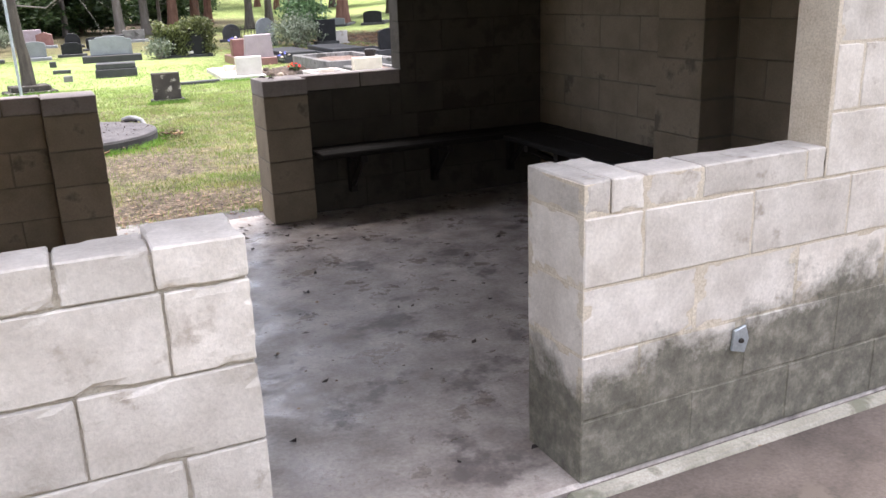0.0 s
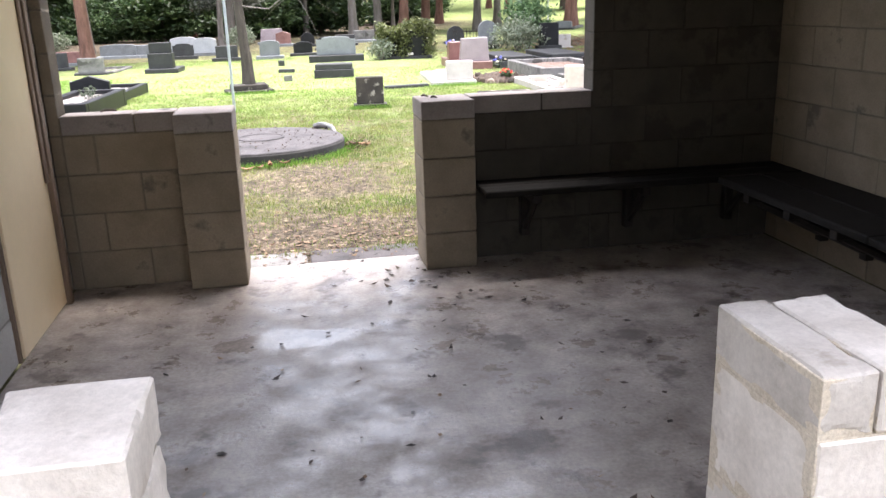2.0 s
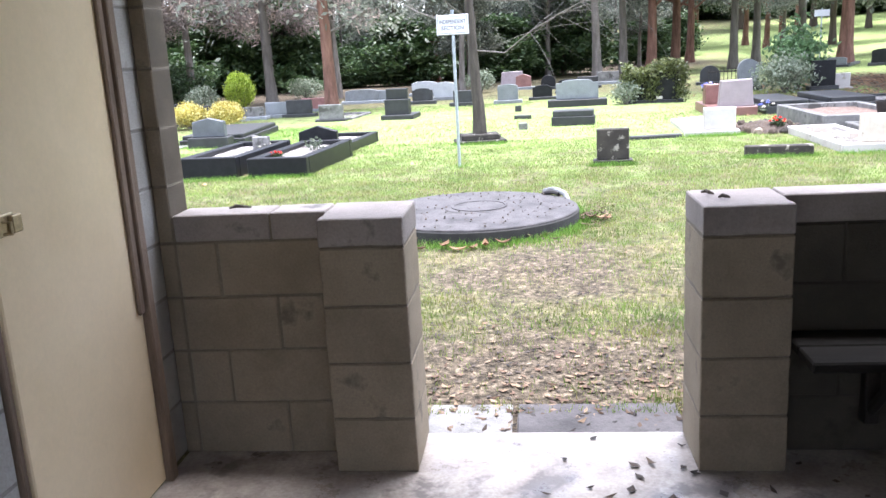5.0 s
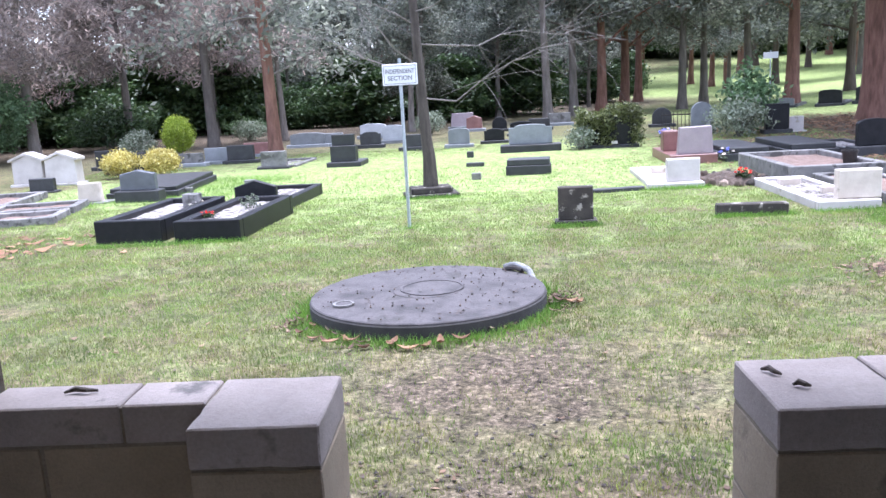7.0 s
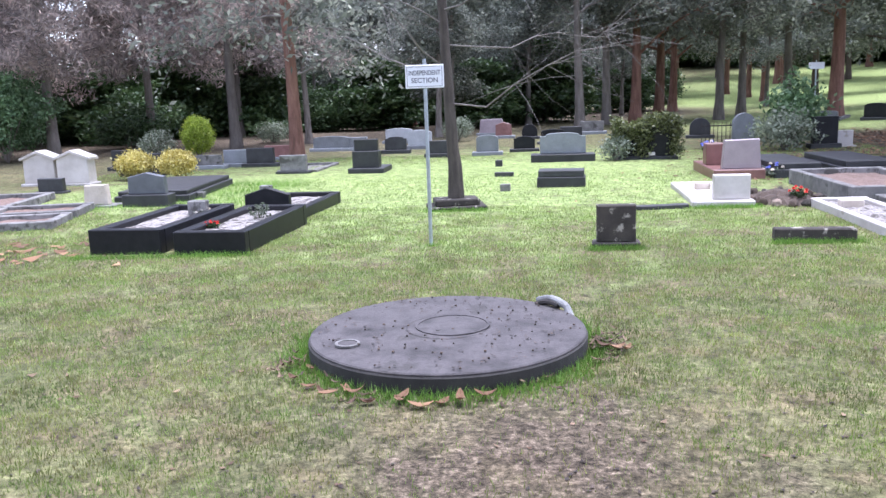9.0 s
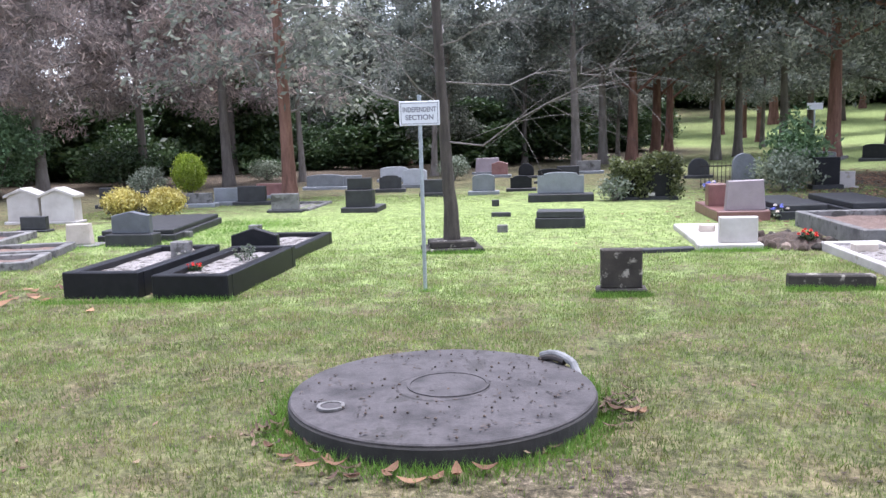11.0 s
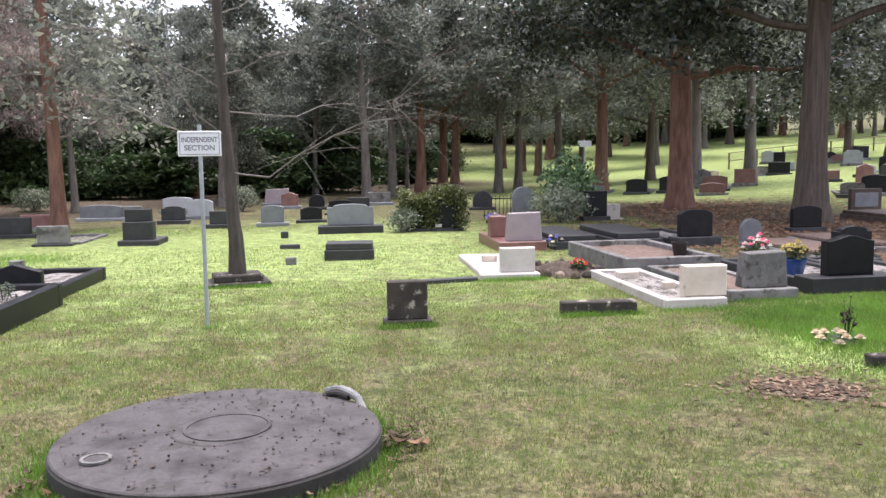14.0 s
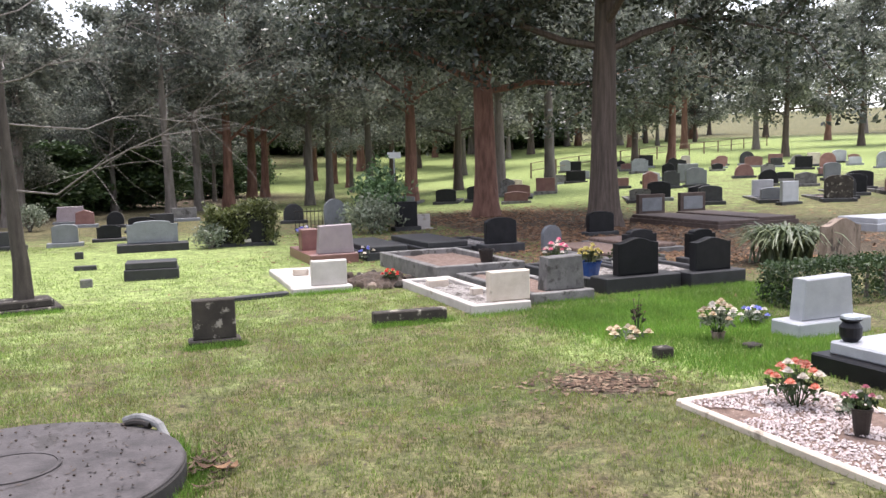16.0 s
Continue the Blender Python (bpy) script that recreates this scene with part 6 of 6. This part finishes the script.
# the bare dead tree on its stone, behind the sign
base = thing("tree_plinth", -0.43, 10.95, height(0, 11), 10, "old stone grave base with a tree growing out of it", "plinth")
box_part("lower_step", (-0.40, 0.40, -0.3, 0.3, -0.05, 0.05), "old", base, 0.015)
box_part("upper_step", (-0.31, 0.31, -0.22, 0.22, 0.048, 0.14), "old", base, 0.015)
dead = build_tree("bare_tree", -0.43, 10.98, 9.0, 0.085, "bark_dead", "leaf_gum", "bare dead tree with long drooping grey branches", seed=3, first=0.15, reach=0.30, limbs=32, per=0, rise=0.5, droop=0.045, tips=22, thin=0.007, limb_k=0.16, wander=0.24, limb_bark="bark_twig", lean=(-0.03, 0.0), group="")
dead.location.z += 0.13

# single trees among the graves
build_tree("gum_tree", -5.15, 20.75, 15, 0.17, "bark_red", "leaf_gum", "tall slim gum tree with reddish peeling bark and bare lower twigs", seed=8, first=0.14, reach=0.17, limbs=34, per=10, spread=0.5, leaf_size=0.2, rise=0.35, tips=12, thin=0.014, limb_k=0.22, wander=0.2, droop=0.04, limb_bark="bark_twig", lean=(-0.012, 0), group="")
build_tree("gum_tree", 11.7, 23.4, 18, 0.36, "bark_red", "leaf_near", "big gum tree with smooth red-brown bark and dark crown", seed=21, first=0.2, reach=0.26, limbs=28, per=230, spread=0.6, leaf_size=0.20, rise=0.5, tips=6, droop=0.05, group="")
build_tree("furrowed_tree", 12.3, 17.75, 16, 0.34, "bark_dark", "leaf_near", "big dark tree with deeply furrowed bark and dense low crown", seed=31, first=0.26, reach=0.33, limbs=36, per=230, spread=0.52, leaf_size=0.19, rise=0.5, tips=7, droop=0.035, group="", flute=0.13)

# woods round the cemetery: a few kinds, repeated at other sizes and turns
kinds = [
    build_tree("sheoak_tree", -13.5, 24.0, 10, 0.17, "bark_grey", "leaf_she", "weeping she-oak with brownish feathery foliage", 41, 0.26, 0.24, 22, 60, 0.34, 0.26, 0.12, (0.01, 0), 0.5, 6, 0, 0.2, 0.7),
    build_tree("sheoak_tree", -8.8, 27.0, 10.5, 0.18, "bark_grey", "leaf_she", "weeping she-oak with brownish feathery foliage", 42, 0.30, 0.25, 22, 60, 0.34, 0.26, 0.12, (-0.01, 0), 0.5, 6, 0, 0.2, 0.7),
    build_tree("gum_tree", -2.0, 33.0, 10, 0.19, "bark_grey", "leaf_gum", "grey-barked gum tree with an open dark green crown", 43, 0.40, 0.24, 18, 42, 0.36, 0.21, 0.03, (0.02, 0), 0.6, 6),
    build_tree("gum_tree", 4.5, 36.0, 9.5, 0.2, "bark_grey", "leaf_gum", "grey-barked gum tree with an open dark green crown", 44, 0.36, 0.28, 18, 42, 0.36, 0.21, 0.03, (-0.02, 0), 0.5, 6),
    build_tree("gum_tree", 7.2, 39.0, 9.5, 0.24, "bark_red", "leaf_gum", "spreading gum tree with red-brown limbs", 45, 0.28, 0.33, 18, 48, 0.36, 0.21, 0.02, (0.02, 0), 0.7, 6),
    build_tree("dark_tree", 1.5, 41.0, 9, 0.18, "bark_dark", "leaf_back", "dense dark evergreen at the edge of the woods", 46, 0.22, 0.30, 18, 50, 0.42, 0.24, 0.06, (0, 0), 0.4, 6),
]
rnd = random.Random(4)
spots = []
# single trees at the woods' edge and on the slope: bearing, distance, kind, size
for az, r, k, sc in ((5.4, 33, 2, 1.0), (9.0, 36, 4, 1.0), (14.3, 38, 3, 1.0), (15.6, 41, 3, 1.0), (18.3, 43, 3, 1.1), (21.2, 36, 4, 1.2), (24.3, 44, 5, 1.25), (27.3, 36, 3, 1.2), (30.6, 37, 2, 1.3), (33.6, 48, 3, 1.1), (36.0, 52, 5, 1.2), (38.3, 54, 4, 1.1)):
    x, y = r * math.sin(radians(az)), r * math.cos(radians(az))
    spots.append((x, y))
    copy_thing(kinds[k], pose(x, y, height(x, y) - 0.05, 0, 0, az * 37) @ Matrix.Diagonal((sc, sc, sc, 1)))
for k in range(400):
    az, r = rnd.uniform(-62, 60), rnd.uniform(27, 60)
    if az > 2:
        r = rnd.uniform(40, 85)
    if az > 22:
        r = rnd.uniform(60, 110)
    x, y = r * math.sin(radians(az)), r * math.cos(radians(az))
    gap = 4.0 if az < 2 else 4.0
    if any(math.hypot(x - a, y - b) < gap for a, b in spots) or (az > 20 and rnd.random() < (0.4 if az < 38 else 0.75)):
        continue
    spots.append((x, y))
    if az < -16 and r < 48:
        ob = kinds[rnd.choice((0, 1, 0, 1, 5))]
    elif r > 46:
        ob = kinds[rnd.choice((5, 5, 2, 3))] if az < 10 else kinds[rnd.choice((5, 3, 4, 5))]
    else:
        ob = kinds[rnd.choice((2, 3, 4, 5, 2))]
    s = (1.5 + r * math.tan(radians(rnd.uniform(9.0, 14.5) if az < -14 else (rnd.uniform(4.5, 10.0) if az < 8 else rnd.uniform(6.0, 11.0))))) / 9.8
    copy_thing(ob, pose(x, y, height(x, y) - 0.05, 0, 0, rnd.uniform(0, 360)) @ Matrix.Diagonal((s, s, s * rnd.uniform(0.9, 1.15), 1)))


# young evergreens, leafy down to the ground, added to hide lit ground and darken the floor of the woods
young = build_tree("young_evergreen", -11.0, 36.5, 4.2, 0.09, "bark_dark", "leaf_box", "bushy young dark evergreen in the shade of the woods", 47, 0.06, 0.34, 20, 60, 0.40, 0.26, 0.04, (0, 0), 0.35, 6, joined=True,
                   group="young trees in the woods")
rnd2 = random.Random(12)
low = []
for k in range(300):
    az = rnd2.uniform(-60, 12)
    r = rnd2.uniform(36, 52) if az < 3 else rnd2.uniform(47, 60)
    x, y = r * math.sin(radians(az)), r * math.cos(radians(az))
    if any(math.hypot(x - a, y - b) < (2.4 if az < 3 else 4.8) for a, b in low) or any(math.hypot(x - a, y - b) < 1.0 for a, b in spots):
        continue
    low.append((x, y))
    s = rnd2.uniform(0.7, 1.25)
    copy_thing(young, pose(x, y, height(x, y) - 0.05, 0, 0, rnd2.uniform(0, 360)) @ Matrix.Diagonal((s, s, s * rnd2.uniform(0.5, 0.8), 1)))

# a belt of trees on the far hill
for k in range(42):
    a, r = radians(-4 + k * 1.1 + rnd.uniform(-1, 1)), rnd.uniform(86, 125)
    x, y = r * math.sin(a), r * math.cos(a)
    sc = rnd.uniform(0.75, 1.3)
    copy_thing(kinds[rnd.choice((2, 3, 5))], pose(x, y, height(x, y) - 0.05, 0, 0, rnd.uniform(0, 360)) @ Matrix.Diagonal((sc * 1.3, sc * 1.3, sc, 1)))

for k in range(34):
    a, r = radians(-3 + k + rnd.uniform(-0.5, 0.5)), rnd.uniform(92, 112)
    x, y = r * math.sin(a), r * math.cos(a)
    sc = rnd.uniform(1.3, 2.2)
    copy_thing(young, pose(x, y, height(x, y) - 0.1, 0, 0, rnd.uniform(0, 360)) @ Matrix.Diagonal((sc * 1.3, sc * 1.3, sc, 1)))

# unseen trees added behind the shelter close the place and cut the light from the back
for k in range(16):
    a = radians(110 + k * 9.5 + rnd.uniform(-3, 3))
    r = rnd.uniform(17, 30)
    x, y = r * math.sin(a), -4 + r * math.cos(a)
    copy_thing(kinds[rnd.choice((2, 3, 5))], pose(x, y, height(x, y) - 0.05, 0, 0, rnd.uniform(0, 360)) @ Matrix.Diagonal((1.1, 1.1, 1.1, 1)))

# ---- the blocks of the walls, each a piece ----
for wall, axis, mid, thick, jobs in WALL_PIECES:
    for a, z, ln, hi, mat, nudge, chips, seed in jobs:
        ob = new("block", block_mesh(ln, hi, thick, mat, chips, seed))
        ob.parent = wall
        ob.location = (a, mid + nudge, z) if axis == "x" else (mid + nudge, a, z)
        if axis == "y":
            ob.rotation_euler[2] = radians(90)
